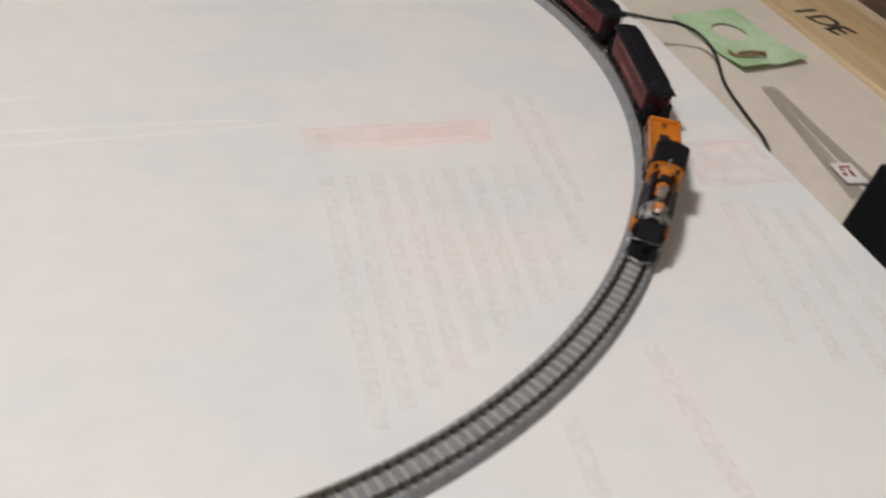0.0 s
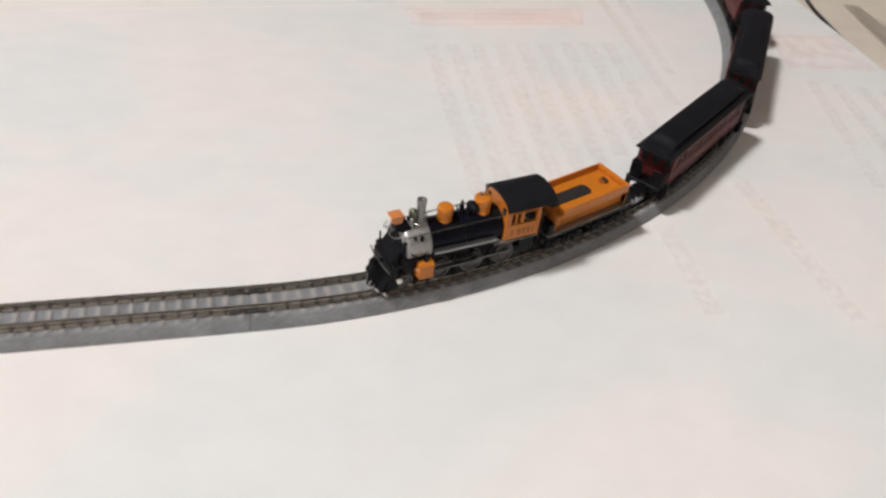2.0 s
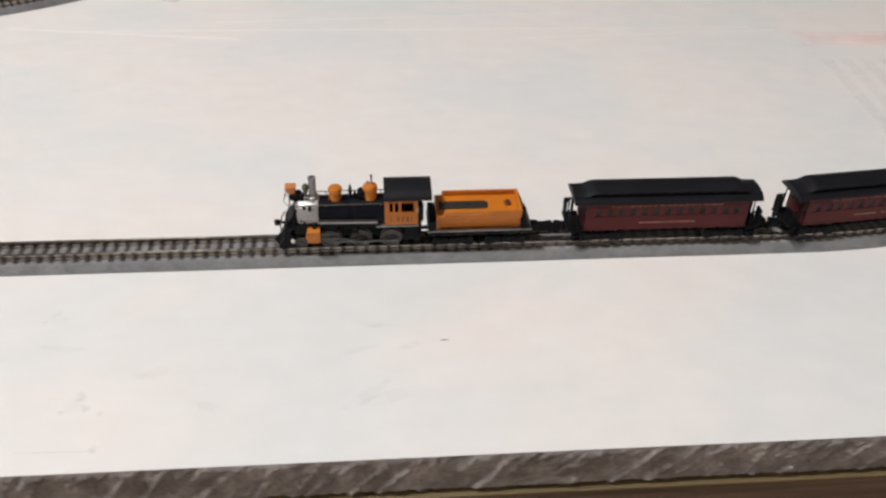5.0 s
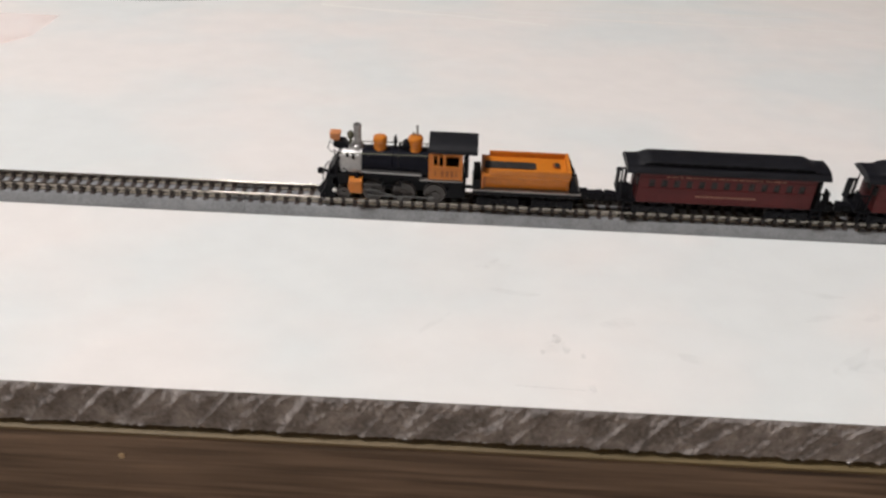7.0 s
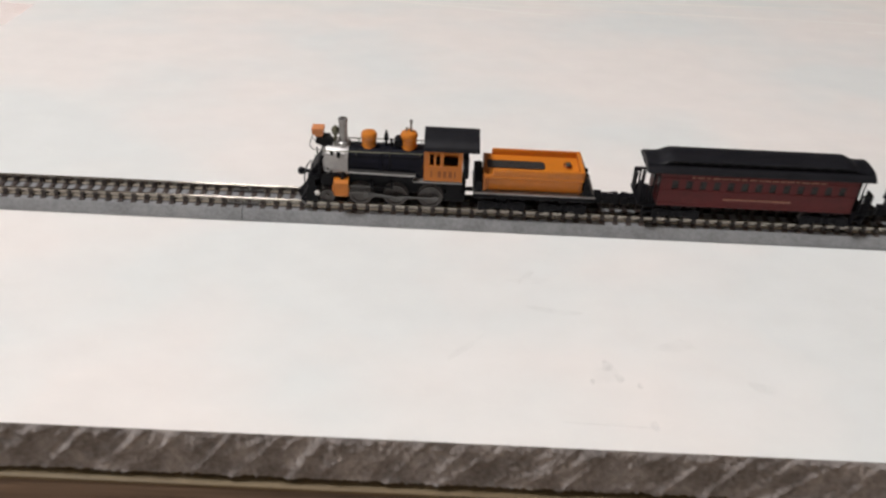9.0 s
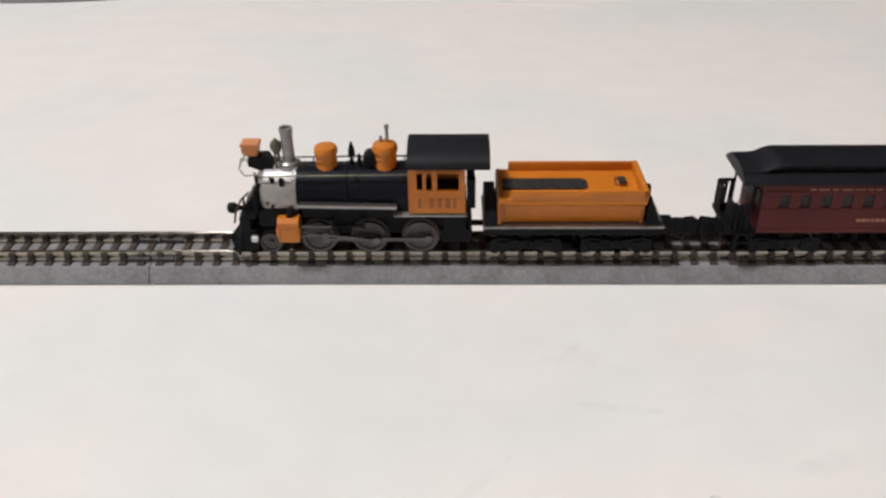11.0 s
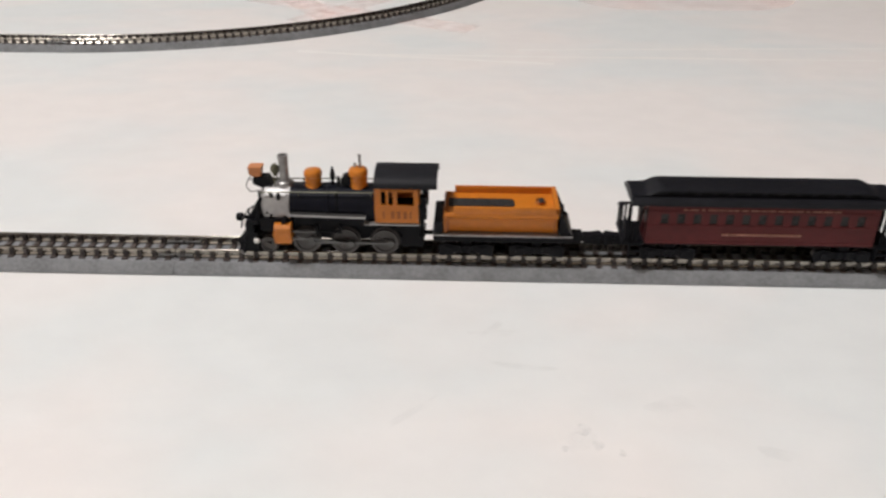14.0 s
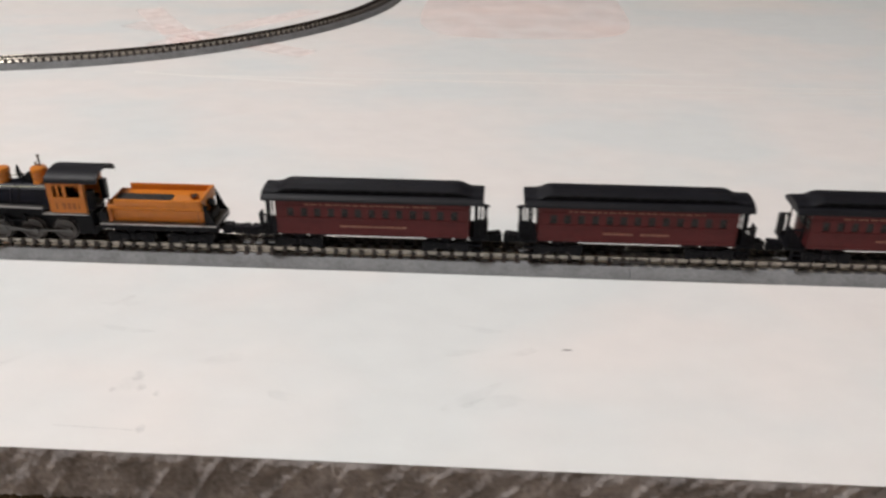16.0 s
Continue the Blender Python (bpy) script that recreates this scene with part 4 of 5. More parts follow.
def tender():
    at = (PIVOTS["tender"][0], 0, RZ)
    t = thing("tender", "orange model tender with a dark coal recess coupled behind the locomotive", "model tender", "model train")
    x0, x1 = 0.0668, 0.1016
    part("frame", bevelled(0.0632, 0.1062, -0.0079, 0.0079, 0.0132, 0.0150, 0.0003), "black", t, "", at)
    part("deck_edge", bevelled(0.0630, 0.1064, -0.0082, 0.0082, 0.0151, 0.0155, 0.0001, 1), "stack", t, "pale grey deck strip", at)
    # tank: a section with a cove under the flared top, pushed along x with rounded ends
    sec = [(0.0058, 0.0158), (0.0060, 0.0162), (0.0060, 0.0196), (0.0061, 0.0203), (0.0066, 0.0209), (0.0077, 0.0214), (0.0081, 0.0219), (0.0080, 0.0229), (0.0078, 0.0231), (0.0074, 0.0231), (0.0073, 0.0228)]
    outline = [(-y, z) for y, z in sec[::-1]] + sec
    body = part("tank", prism(bmesh.new(), outline, x0, x1, "x"), "orange", t, "orange tank with a flared top", at, 30)
    for s in (-1, 1):
        part("side_rim", bevelled(x0 + 0.0028, x1, *sorted((s * 0.0073, s * 0.0081)), 0.0229, 0.0253, 0.0003), "orange", t, "", at, 40)
        part("corner_strip", bevelled(x0 - 0.0002, x0 + 0.0009, *sorted((s * 0.0062, s * 0.0067)), 0.0160, 0.0202, 0.0002, 1), "orange_dark", t, "", at)
    # rear rim and front bulkhead
    rim = bevelled(x1 - 0.0012, x1 + 0.0002, -0.0081, 0.0081, 0.0226, 0.0254, 0.0004)
    part("rear_rim", rim, "orange", t, "", at, 40)
    part("front_bulkhead", bevelled(x0 - 0.0004, x0 + 0.0008, -0.0074, 0.0074, 0.0158, 0.0236, 0.0004), "orange_dark", t, "", at, 40)
    bm = prism(bmesh.new(), [(x0 + 0.0010, -0.0027), (x0 + 0.0205, -0.0027), (x0 + 0.0216, -0.0016), (x0 + 0.0216, 0.0016), (x0 + 0.0205, 0.0027), (x0 + 0.0010, 0.0027)], 0.0226, 0.0232, "z")
    rnd = random.Random(3)
    for k in range(46):
        cx, cy, r = rnd.uniform(x0 + 0.002, x0 + 0.0205), rnd.uniform(-0.0022, 0.0022), rnd.uniform(0.0002, 0.0004)
        lathe(bm, [(r * 0.5, 0.0230), (r, 0.0232 + r * 0.2), (r * 0.4, 0.0232 + r * 0.6)], (cx, cy, 0), "z", 6)
    part("coal_load", bm, "coal", t, "dark coal in a narrow bunker", at)
    bm = lathe(bmesh.new(), [(0.0016, 0.0229), (0.0016, 0.0235), (0.0012, 0.0239), (0.0003, 0.0240)], (x1 - 0.0050, 0.0006, 0), "z", 20)
    box(bm, x1 - 0.0066, x1 - 0.0060, 0.0000, 0.0012, 0.0229, 0.0246)
    hatch = part("water_hatch", bm, "orange_dark", t, "round dark-orange water hatch", at, 35)
    part("hatch_latch", bevelled(x1 - 0.0058, x1 - 0.0040, -0.0012, 0.0016, 0.0236, 0.0243, 0.0002, 1), "coal", hatch, "dark latch", at)
    # black end pieces
    for s in (-1, 1):
        part("rear_ladder", prism(bmesh.new(), [(x1 + 0.0003, 0.0158), (0.1062, 0.0158), (0.1050, 0.0172), (x1 + 0.0006, 0.0240)], *sorted((s * 0.0068, s * 0.0076))), "black", t, "", at)
    part("rear_box", bevelled(x1 + 0.0003, 0.1040, -0.0040, 0.0040, 0.0158, 0.0192, 0.0003, 1), "black", t, "", at)
    part("rear_lamp", lathe(bmesh.new(), [(0.0013, x1 + 0.0002), (0.0015, x1 + 0.0012), (0.0012, x1 + 0.0022)], (0, 0, 0.0216), "x", 16), "black", t, "small black rear lamp", at, 40)
    for k in range(4):
        part("rear_step", bevelled(x1 + 0.0004, x1 + 0.0036 - 0.0007 * k, -0.0074, -0.0046, 0.0164 + 0.0018 * k, 0.0168 + 0.0018 * k, 0.0001, 1), "black", t, "", at)
    part("front_step", bevelled(0.0634, 0.0662, -0.0078, 0.0078, 0.0158, 0.0198, 0.0003), "black", t, "", at)
    for s in (-1, 1):
        part("grab_rail", tube(bmesh.new(), [(x0 + 0.0012, s * 0.0078, 0.0170), (x0 + 0.0012, s * 0.0085, 0.0180), (x0 + 0.0012, s * 0.0085, 0.0220)], 0.0002, 6), "number", t, "", at, 60)
        part("grab_rail", tube(bmesh.new(), [(x1 - 0.0012, s * 0.0078, 0.0165), (x1 - 0.0012, s * 0.0085, 0.0175), (x1 - 0.0012, s * 0.0085, 0.0215)], 0.0002, 6), "number", t, "", at, 60)
    part("bolster", box(bmesh.new(), 0.0680, 0.1010, -0.0030, 0.0030, 0.0105, 0.0132), "black", t, "", at)
    for x in (0.0735, 0.0955):
        TRUCKS.append((truck(t, x, at), "tender", x))
    coupler(t, 0.1163, 0.0112, at, -1)
    return t


def coach(index):
    """A maroon wooden coach with open end platforms and a clerestory roof."""
    o = CAR0 + PITCH * index
    key = "coach" + str(index)
    PIVOTS[key] = (o + 0.0135, o + 0.0670)
    at = (PIVOTS[key][0], 0, RZ)
    t = thing("passenger_coach", "maroon model passenger coach with a black clerestory roof and open platforms", "model coach", "model train")
    xa, xb, h = o + 0.0060, o + 0.0752, 0.0073
    z0, z1 = 0.0136, 0.0268
    n, pitch, ww = 13, 0.0049, 0.0023
    w0 = (xa + xb) / 2 - pitch * (n - 1) / 2
    bm = bmesh.new()
    for s in (-1, 1):
        y0, y1 = sorted((s * h, s * (h - 0.0008)))
        xs = [xa]
        for k in range(n):
            xs += [w0 + k * pitch - ww / 2, w0 + k * pitch + ww / 2]
        xs.append(xb)
        for k, (a, b) in enumerate(zip(xs, xs[1:])):
            if k % 2:
                box(bm, a, b, y0, y1, 0.0140, 0.0203)
                box(bm, a, b, y0, y1, 0.0237, z1)
            else:
                box(bm, a, b, y0, y1, 0.0140, z1)
        yy = sorted((s * (h + 0.0002), s * (h - 0.0002)))
        box(bm, xa, xb, yy[0], yy[1], 0.0194, 0.0198)      # belt rail
        box(bm, xa, xb, yy[0], yy[1], 0.0243, 0.0247)
        box(bm, xa, xb, yy[0], yy[1], z0, 0.0145)
    for x in (xa, xb - 0.0008):
        box(bm, x + 0.00005, x + 0.00075, -h + 0.0009, h - 0.0009, z0, z1 + 0.0012)
    body = part("body", bm, "maroon", t, "maroon matchboard body", at)
    part("underframe", box(bmesh.new(), xa + 0.0002, xb - 0.0002, -0.0068, 0.0068, 0.0130, 0.0142), "black", t, "", at)
    for s in (-1, 1):
        for k in range(n):
            x = w0 + k * pitch
            yy = sorted((s * (h - 0.0006), s * (h - 0.0003)))
            win = part("window", box(bmesh.new(), x - ww / 2, x + ww / 2, yy[0], yy[1], 0.0203, 0.0237), "window", body, "dark window pane", at)
            fr = bmesh.new()
            yf = sorted((s * (h + 0.00025), s * (h - 0.0003)))
            box(fr, x - ww / 2 - 0.0003, x + ww / 2 + 0.0003, yf[0], yf[1], 0.0199, 0.0203)
            part("window_sill", fr, "maroon", win, "", at)
        # lettering as plain bars
        rnd = random.Random(40 + index)
        x = (xa + xb) / 2 - 0.0115
        while x < (xa + xb) / 2 + 0.0115:
            w = rnd.uniform(0.0005, 0.0010)
            if not (index == 1 and abs(x - (xa + xb) / 2 + 0.001) < 0.0012):
                yy = sorted((s * (h + 0.00002), s * (h + 0.0003)))
                part("lettering_bar", box(bmesh.new(), x, x + w, yy[0], yy[1], 0.0166, 0.0173), "gold", body, "faded gold bar of lettering", at)
            x += w + 0.0004
        x = xa + 0.0105
        while x < xb - 0.012:
            w = rnd.uniform(0.0010, 0.0028)
            yy = sorted((s * (h + 0.00002), s * (h + 0.0003)))
            part("lettering_bar", box(bmesh.new(), x, x + w, yy[0], yy[1], 0.0250, 0.0254), "gold", body, "faded gold bar of lettering", at)
            x += w + rnd.uniform(0.0004, 0.0009)
    # ends: doors and platform
    for e, x in ((-1, xa), (1, xb)):
        d = part("end_door", box(bmesh.new(), *sorted((x, x + e * 0.0004)), -0.0026, 0.0026, 0.0150, 0.0255), "maroon", t, "maroon end door", at)
        part("pane", box(bmesh.new(), *sorted((x + e * 0.0004, x + e * 0.0006)), -0.0015, 0.0015, 0.0202, 0.0238), "window", d, "dark pane", at)
        for y in (-0.0050, 0.0050):
            part("end_window", box(bmesh.new(), *sorted((x, x + e * 0.0004)), y - 0.0012, y + 0.0012, 0.0202, 0.0238), "window", t, "dark end window", at)
        px0, px1 = sorted((x + e * 0.0002, x + e * 0.0068))
        part("platform", bevelled(px0, px1, -0.0071, 0.0071, 0.0126, 0.0140, 0.0003, 1), "black", t, "black open end platform", at)
        ex = x + e * 0.0062
        bm = bmesh.new()
        for s in (-1, 1):
            tube(bm, [(ex, s * 0.0028, 0.0205), (ex, s * 0.0067, 0.0205), (ex - e * 0.0003, s * 0.0069, 0.0205), (ex - e * 0.0042, s * 0.0069, 0.0205)], 0.00045, 6)
        rail = part("railing", bm, "black", t, "black platform railing", at, 50)
        for s in (-1, 1):
            for k in range(6):
                y = s * (0.0027 + 0.0008 * k)
                part("railing_post", tube(bmesh.new(), [(ex, y, 0.0138), (ex, y, 0.0205)], 0.00034, 6), "black", rail, "", at, 50)
            for k in range(3):
                xx = ex - e * (0.0010 + 0.0012 * k)
                part("railing_post", tube(bmesh.new(), [(xx, s * 0.0069, 0.0138), (xx, s * 0.0069, 0.0205)], 0.00034, 6), "black", rail, "", at, 50)
            part("roof_post", tube(bmesh.new(), [(x + e * 0.0022, s * 0.0067, 0.0138), (x + e * 0.0022, s * 0.0069, 0.0276)], 0.00028, 6), "black", rail, "", at, 50)
            part("kick_plate", box(bmesh.new(), ex - 0.0002, ex + 0.0002, *sorted((s * 0.0028, s * 0.0068)), 0.0138, 0.0184), "black", rail, "", at)
        bm = lathe(bmesh.new(), [(0.0012, 0.0212), (0.0012, 0.0215)], (ex, 0.0040, 0), "z", 14)
        tube(bm, [(ex, 0.0040, 0.0138), (ex, 0.0040, 0.0214)], 0.0003, 6)
        part("brake_wheel", bm, "black", t, "", at, 50)
        for s in (-1, 1):
            st = bmesh.new()
            for k in range(3):
                box(st, *sorted((x + e * 0.0012, x + e * 0.0046)), *sorted((s * (0.0063 + 0.0004 * k), s * (0.0077 + 0.0004 * k))), 0.0128 - 0.0020 * k, 0.0132 - 0.0020 * k)
            box(st, *sorted((x + e * 0.0010, x + e * 0.0013)), *sorted((s * 0.0059, s * 0.0083)), 0.0086, 0.0134)
            box(st, *sorted((x + e * 0.0045, x + e * 0.0048)), *sorted((s * 0.0059, s * 0.0083)), 0.0086, 0.0134)
            part("steps", st, "black", t, "", at)
        coupler(t, x + e * 0.0113, 0.0112, at, -e)
    # roof: bowed lower deck, clerestory, drooping ends
    bm = bmesh.new()
    ra, rb = o + 0.0008, o + 0.0804
    rings = []
    nseg = 44
    for k in range(nseg + 1):
        x = ra + (rb - ra) * k / nseg
        d = min(x - ra, rb - x)
        rise = min(1.0, max(0.0, (d - 0.0050) / 0.0034))
        prof = [(-0.0078, 0.0264), (-0.0078, 0.0270), (-0.0073, 0.0276), (-0.0065, 0.0281), (-0.0054, 0.0285), (-0.0046, 0.0287), (-0.0046, 0.0288 + 0.0014 * rise), (-0.0056, 0.0288 + 0.0014 * rise), (-0.0054, 0.0289 + 0.0017 * rise), (-0.0038, 0.0291 + 0.0021 * rise), (-0.0020, 0.0293 + 0.0022 * rise), (0, 0.0294 + 0.0022 * rise)]
        prof = prof + [(-y, z) for y, z in prof[-2::-1]]
        rings.append([bm.verts.new((x, y, z)) for y, z in prof])
    m = len(rings[0])
    for r0, r1 in zip(rings, rings[1:]):
        for k in range(m):
            bm.faces.new((r0[k], r0[(k + 1) % m], r1[(k + 1) % m], r1[k]))
    bm.faces.new(rings[0])
    bm.faces.new(rings[-1][::-1])
    roof = part("roof", bm, "roofblack", t, "black clerestory roof with overhanging ends", at, 28)
    for s in (-1, 1):
        for k in range(12):
            x = ra + 0.0125 + k * (rb - ra - 0.025) / 11
            # black stands in for the shadow lying along the clerestory wall
            part("roof_window", box(bmesh.new(), x - 0.0016, x + 0.0016, *sorted((s * 0.0045, s * 0.0048)), 0.0289, 0.0298), "black", roof, "small clerestory window blackened for the shade under the roof", at)
    # bolsters and trucks below
    for x in (o + 0.0135, o + 0.0670):
        part("bolster", box(bmesh.new(), x - 0.0020, x + 0.0020, -0.0060, 0.0060, 0.0108, 0.0137), "black", t, "", at)
        TRUCKS.append((truck(t, x, at), key, x))
    return t


# ---------------------------------------------------------------- things beside the board
CASE = [(0.7330, 0.0600), (0.7380, 0.0670), (0.7600, 0.0760), (0.8150, 0.1000), (0.8450, 0.0450), (0.7800, 0.0100), (0.7400, 0.0430)]


def beside(top):
    # green card with a round hole
    bm = bmesh.new()
    n = 40
    ang = [2 * math.pi * k / n for k in range(n)]
    c, ux, uy = Vector((0.8375, 0.3470)), Vector((0.985, 0.17)).normalized(), Vector((-0.10, 0.995)).normalized()

    def rect(a):
        ca, sa = math.cos(a), math.sin(a)
        k = min(0.032 / max(abs(ca), 1e-6), 0.045 / max(abs(sa), 1e-6))
        return c + ux * ca * k + uy * sa * k

    def lift(p, h):
        v = (p - c).dot(ux)
        w = (p - c).dot(uy)
        return h + 0.0015 + 0.0040 * max(0.0, -w / 0.042) ** 2 * (0.4 + 0.6 * abs(math.sin(v * 60)))

    for h in (0.0, 0.0006):
        ring_o = [bm.verts.new((*rect(a), top + lift(rect(a), h))) for a in ang]
        ring_i = [bm.verts.new((*(c + ux * 0.014 * math.cos(a) + uy * (0.010 + 0.014 * math.sin(a))), top + h + 0.0018)) for a in ang]
        for k in range(n):
            bm.faces.new((ring_o[k], ring_o[(k + 1) % n], ring_i[(k + 1) % n], ring_i[k]))
        if h == 0:
            low_o, low_i = ring_o, ring_i
    for k in range(n):
        j = (k + 1) % n
        bm.faces.new((low_o[k], low_o[j], ring_o[j], ring_o[k]))
        bm.faces.new((low_i[k], low_i[j], ring_i[j], ring_i[k]))
    card = thing("green_card", "pale green punched packaging card with a round hole on the tabletop", "packaging")
    part("sheet", bm, "green", card, smooth=30)
    for k in range(4):
        p = c + ux * 0.002 - uy * (0.014 + 0.0045 * k)
        q = p + ux * (0.026 - 0.004 * (k % 2))
        w = uy * 0.0006
        part("printed_bar", prism(bmesh.new(), [tuple(p - w), tuple(q - w), tuple(q + w), tuple(p + w)], top + 0.0015 + lift(p, 0) - 0.0012, top + 0.0016 + lift(p, 0.0006) - 0.0012, "z"), "marker", card, "dark bar of printed text")
    # a curled tongue cut from the card's front
    tg = bmesh.new()
    tube(tg, [(0.812, 0.321, top + 0.0060), (0.813, 0.312, top + 0.0068), (0.822, 0.309, top + 0.0080), (0.836, 0.310, top + 0.0076), (0.840, 0.315, top + 0.0066), (0.828, 0.318, top + 0.0064), (0.817, 0.316, top + 0.0066)], 0.0010, 8)
    part("curled_tab", tg, "brown", card, "brown curled card edge", smooth=60)

    # cable
    pts = [(0.7300, 0.3560, 0.0018), (0.7390, 0.3500, 0.0020), (0.7560, 0.3400, 0.0022), (0.7750, 0.3370, 0.0000), (0.7910, 0.3310, -0.0060), (0.7950, 0.3130, -0.0115), (0.7870, 0.2830, top + 0.0016), (0.7800, 0.2480, top + 0.0013), (0.7750, 0.2180, top + 0.0013), (0.7660, 0.1980, top + 0.0013), (0.7490, 0.1840, top + 0.0013)]
    vs = [Vector(p) for p in pts]
    fine = []
    for k in range(len(vs) - 1):
        p0, p1, p2, p3 = vs[max(k - 1, 0)], vs[k], vs[k + 1], vs[min(k + 2, len(vs) - 1)]
        for j in range(6):
            u = j / 6
            fine.append(0.5 * ((2 * p1) + (-p0 + p2) * u + (2 * p0 - 5 * p1 + 4 * p2 - p3) * u * u + (-p0 + 3 * p1 - 3 * p2 + p3) * u ** 3))
    fine.append(vs[-1])
    solid("cable", tube(bmesh.new(), fine, 0.0012, 10), "cable", "thin black power cable running over the board's edge", "cable", smooth=60)

    # clear plastic strip with a label
    strip = thing("plastic_strip", "clear plastic packing strip with a white label lying on the tabletop", "packaging")
    a, b = Vector((0.8185, 0.2770)), Vector((0.8075, 0.1520))
    d = (b - a).normalized()
    nn = Vector((d.y, -d.x))
    bm = bmesh.new()
    for off, w, zz in ((-0.0060, 0.0062, 0.0012), (0.0065, 0.0062, 0.0016)):
        w0, w1 = 0.45 * w, w
        q = [a + nn * (off * 0.5 - w0), a + nn * (off * 0.5 + w0), b + nn * (off * 1.4 + w1), b + nn * (off * 1.4 - w1)]
        prism(bm, [tuple(p) for p in q], top + zz, top + zz + 0.0006, "z")
    part("film", bm, "plastic", strip, "clear folded plastic film")
    e = a + d * 0.098
    part("label", prism(bmesh.new(), [tuple(e + nn * x + d * y) for x, y in ((-0.006, -0.006), (0.009, -0.006), (0.009, 0.014), (-0.006, 0.014))], top + 0.0024, top + 0.0027, "z"), "label_white", strip, "white printed label")
    bm = bmesh.new()
    for k, (x, y, w, l) in enumerate(((-0.003, -0.003, 0.008, 0.002), (-0.001, 0.001, 0.002, 0.007), (0.003, 0.000, 0.003, 0.002), (0.004, 0.004, 0.003, 0.003))):
        prism(bm, [tuple(e + nn * p + d * q) for p, q in ((x, y), (x + w, y), (x + w, y + l), (x, y + l))], top + 0.0028, top + 0.0030, "z")
    part("label_print", bm, "label_red", strip, "dark red printed bars")

    # black power pack
    pts = [(0.7520, 0.1195), (0.8210, 0.1690), (0.8960, 0.1680), (0.8960, 0.1280), (0.7880, 0.0910), (0.7520, 0.0740)]
    pk = thing("power_pack", "black faceted power pack with a white label beside the board", "power supply")
    bm = prism(bmesh.new(), pts, top, top + 0.0140, "z")
    bmesh.ops.bevel(bm, geom=[q for q in bm.edges if abs(q.verts[0].co.z - q.verts[1].co.z) < 1e-6 and q.verts[0].co.z > top + 0.01], offset=0.0016, segments=3, affect="EDGES")
    part("case", bm, "case", pk, smooth=35)
    part("label", prism(bmesh.new(), [(0.8270, 0.1600), (0.8900, 0.1600), (0.8900, 0.1310), (0.8560, 0.1330)], top + 0.0141, top + 0.0144, "z"), "label_white", pk, "white label")
    part("label_mark", prism(bmesh.new(), [(0.8500, 0.1530), (0.8780, 0.1520), (0.8780, 0.1420), (0.8590, 0.1420)], top + 0.0145, top + 0.0147, "z"), "marker", pk, "black mark on the label")
    # brown leather case, lying half on the board
    bm = prism(bmesh.new(), CASE, 0.0006, 0.0125, "z")
    bmesh.ops.bevel(bm, geom=bm.edges[:], offset=0.0024, segments=3, affect="EDGES")
    solid("leather_case", bm, "brown", "brown grained leather case lying beside the board", "case", smooth=40)


# ---------------------------------------------------------------- build
room()
board()
TOP = table()
prints()
beside(TOP)
loco, tend = locomotive(), tender()
coaches = [coach(k) for k in range(3)]
sleepers = [sleeper_mesh("sleeper", 0.00098, 0.0008), sleeper_mesh("concrete", 0.00088, 0.0004)]
track(along, [-0.470, -0.268, -0.020, 0.256, XC] + [XC + R * math.pi / 4 * k for k in range(1, 5)], ["grey roadbed model track section with brown sleepers", "grey roadbed model track section with pale concrete sleepers"], sleepers)
track(along_far, [-0.298, -0.124, 0.0] + [FAR_R * math.pi / 4 * k for k in range(1, 3)], ["grey roadbed model track section of a second loop"] * 2, [sleepers[0]] * 2)

# distance of the train's nose from its stop, by time
RUN = [(0.0, 0.6416), (0.5, 0.5807), (1.0, 0.5249), (1.5, 0.4736), (2.0, 0.4281), (2.5, 0.3842), (3.0, 0.3394), (3.5, 0.2948), (4.0, 0.2523), (4.5, 0.2085), (5.0, 0.1640), (5.5, 0.1190),
       (6.0, 0.0748), (6.5, 0.0347), (7.0, 0.0098), (7.35, 0.0), (8.0, 0.0), (16.0, 0.0)]


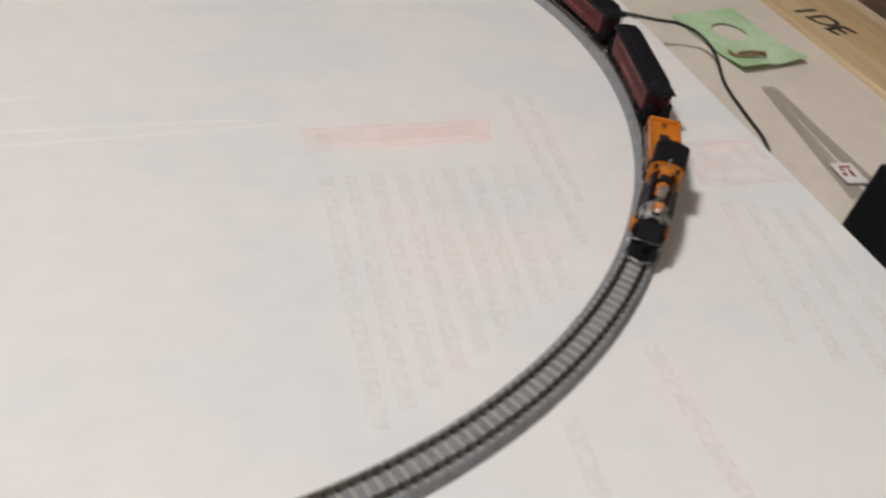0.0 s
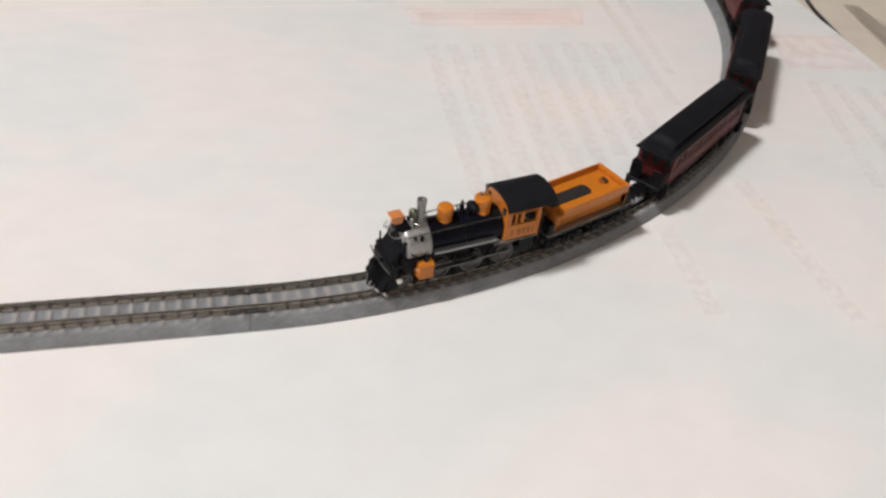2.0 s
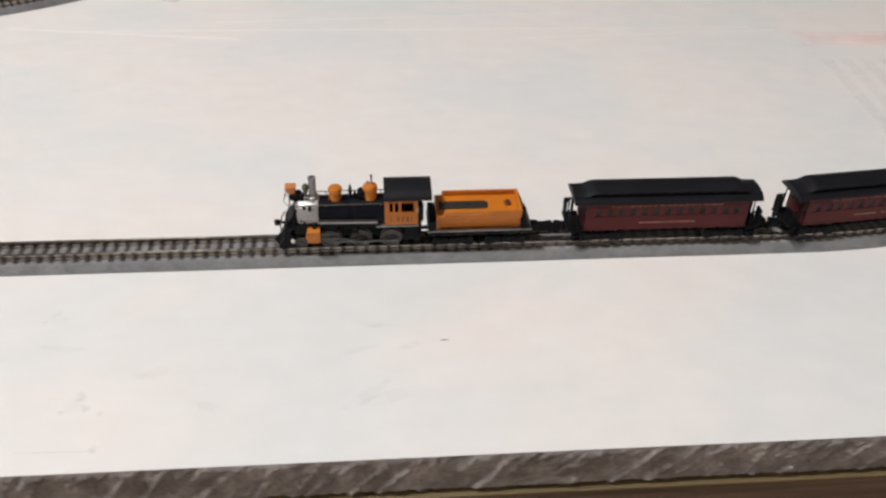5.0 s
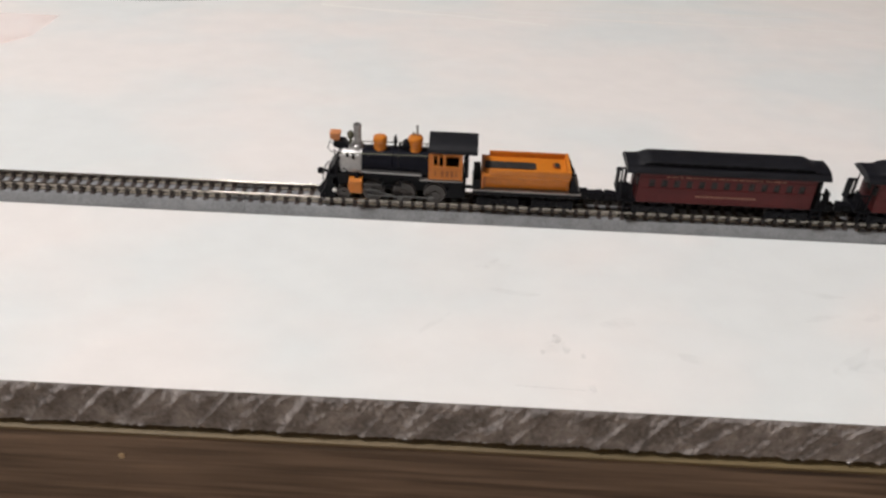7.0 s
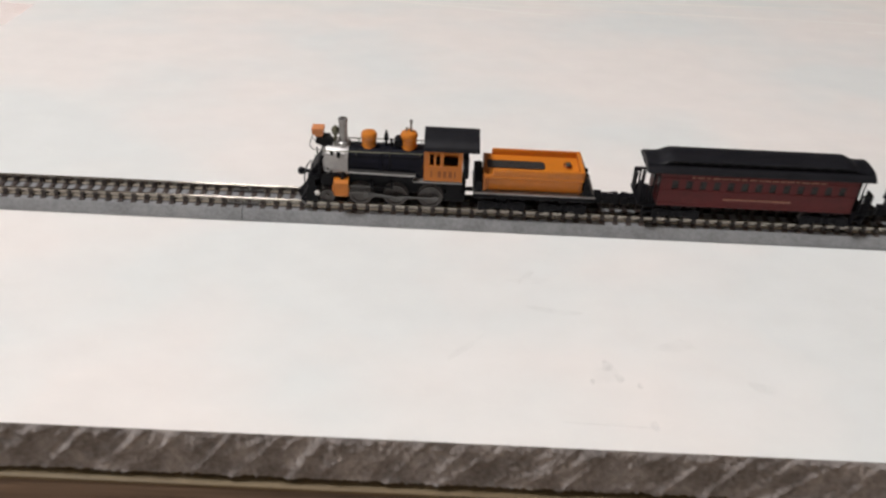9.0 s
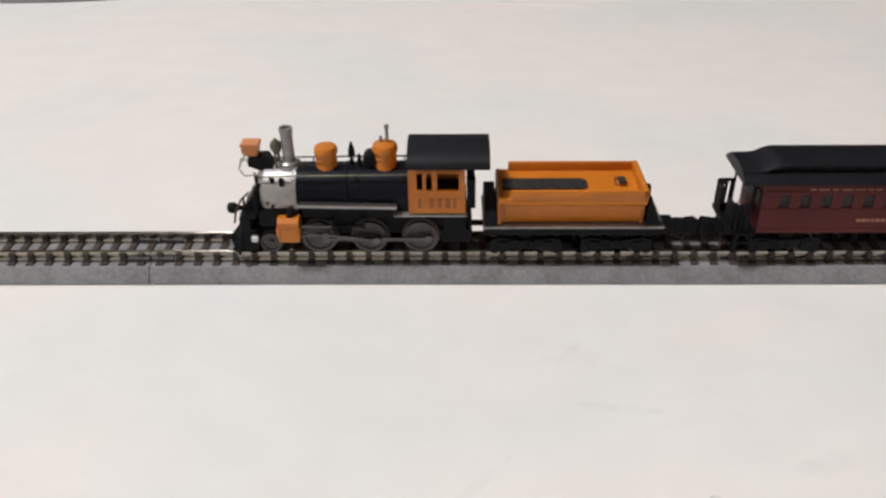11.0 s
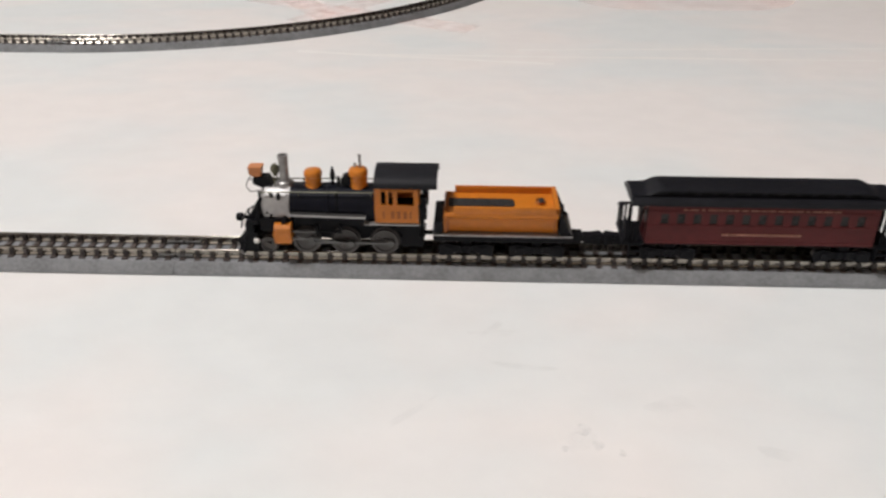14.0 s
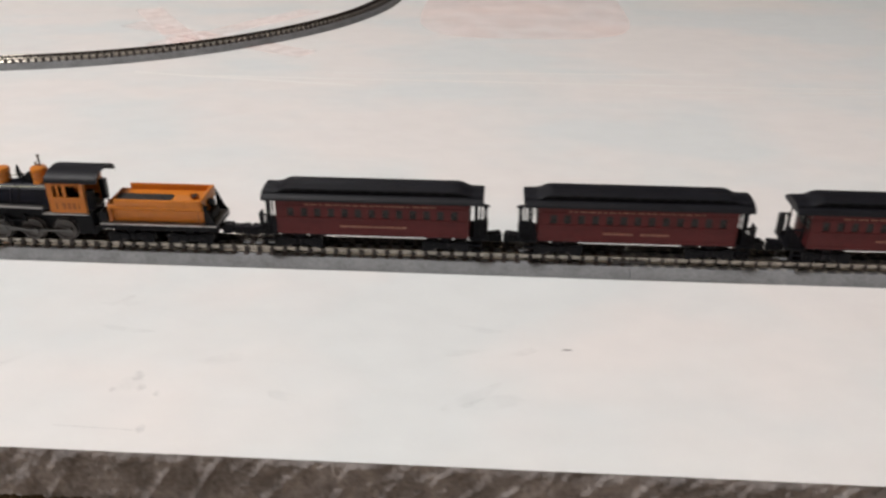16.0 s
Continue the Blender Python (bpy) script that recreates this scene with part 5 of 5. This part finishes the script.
def nose(t):
    """Smooth, never backing: cubic pieces with limited slopes."""
    ts, ss = [r[0] for r in RUN], [r[1] for r in RUN]
    d = [(b - a) / (v - u) for a, b, u, v in zip(ss, ss[1:], ts, ts[1:])]
    slope = [d[0]] + [0.0 if p * q <= 0 else 2 * p * q / (p + q) for p, q in zip(d, d[1:])] + [d[-1]]
    k = max(0, min(len(ts) - 2, sum(t >= u for u in ts) - 1))
    h = ts[k + 1] - ts[k]
    u = (t - ts[k]) / h
    return ((2 * u ** 3 - 3 * u * u + 1) * ss[k] + (u ** 3 - 2 * u * u + u) * h * slope[k] + (3 * u * u - 2 * u ** 3) * ss[k + 1] + (u ** 3 - u * u) * h * slope[k + 1])


def body_pose(key, s):
    p, q = (along(s + x)[0] for x in PIVOTS[key])
    d = q - p
    return p, math.atan2(d.y, d.x)


def motions():
    """The train rolls round the bend, slows and stops; wheels turn and rods swing with it."""
    coarse = [k / 10 for k in range(75)] + [8.0, 16.0]
    fine = [k / 30 for k in range(223)] + [16.0]
    mid = [k / 15 for k in range(112)] + [16.0]
    for ob, key in [(loco, "locomotive"), (tend, "tender")] + [(c, "coach" + str(k)) for k, c in enumerate(coaches)]:
        rows = []
        for t in coarse:
            p, a = body_pose(key, nose(t))
            rows.append((t, pose(p.x, p.y, RZ, 0, 0, math.degrees(a))))
        walk(ob, rows)
    for tr, key, x in TRUCKS:
        rows = []
        for t in coarse[::2] + [16.0]:
            s = nose(t)
            _, a = body_pose(key, s)
            _, b = along(s + x)
            rows.append((t, pose(*tr.location, 0, 0, math.degrees(b - a))))
        walk(tr, rows)
    for w, r, place in SPIN:
        rows = [(t, pose(*place, 0, math.degrees(-(nose(0) - nose(t)) / r), 0)) for t in (fine if r < 0.004 else mid)]
        walk(w, rows)
    for side, main, x, r, crank, phase in RODS:
        a_rows, b_rows = [], []
        for t in mid:
            a = -(nose(0) - nose(t)) / r + phase
            px, pz = x + crank * math.sin(a), r + crank * math.cos(a)
            a_rows.append((t, pose(px, 0, pz)))
            b_rows.append((t, pose(px, 0, pz, 0, math.degrees(math.asin((0.0128 - RZ - pz) / 0.0125)), 0)))
        walk(side, a_rows)
        walk(main, b_rows)


motions()
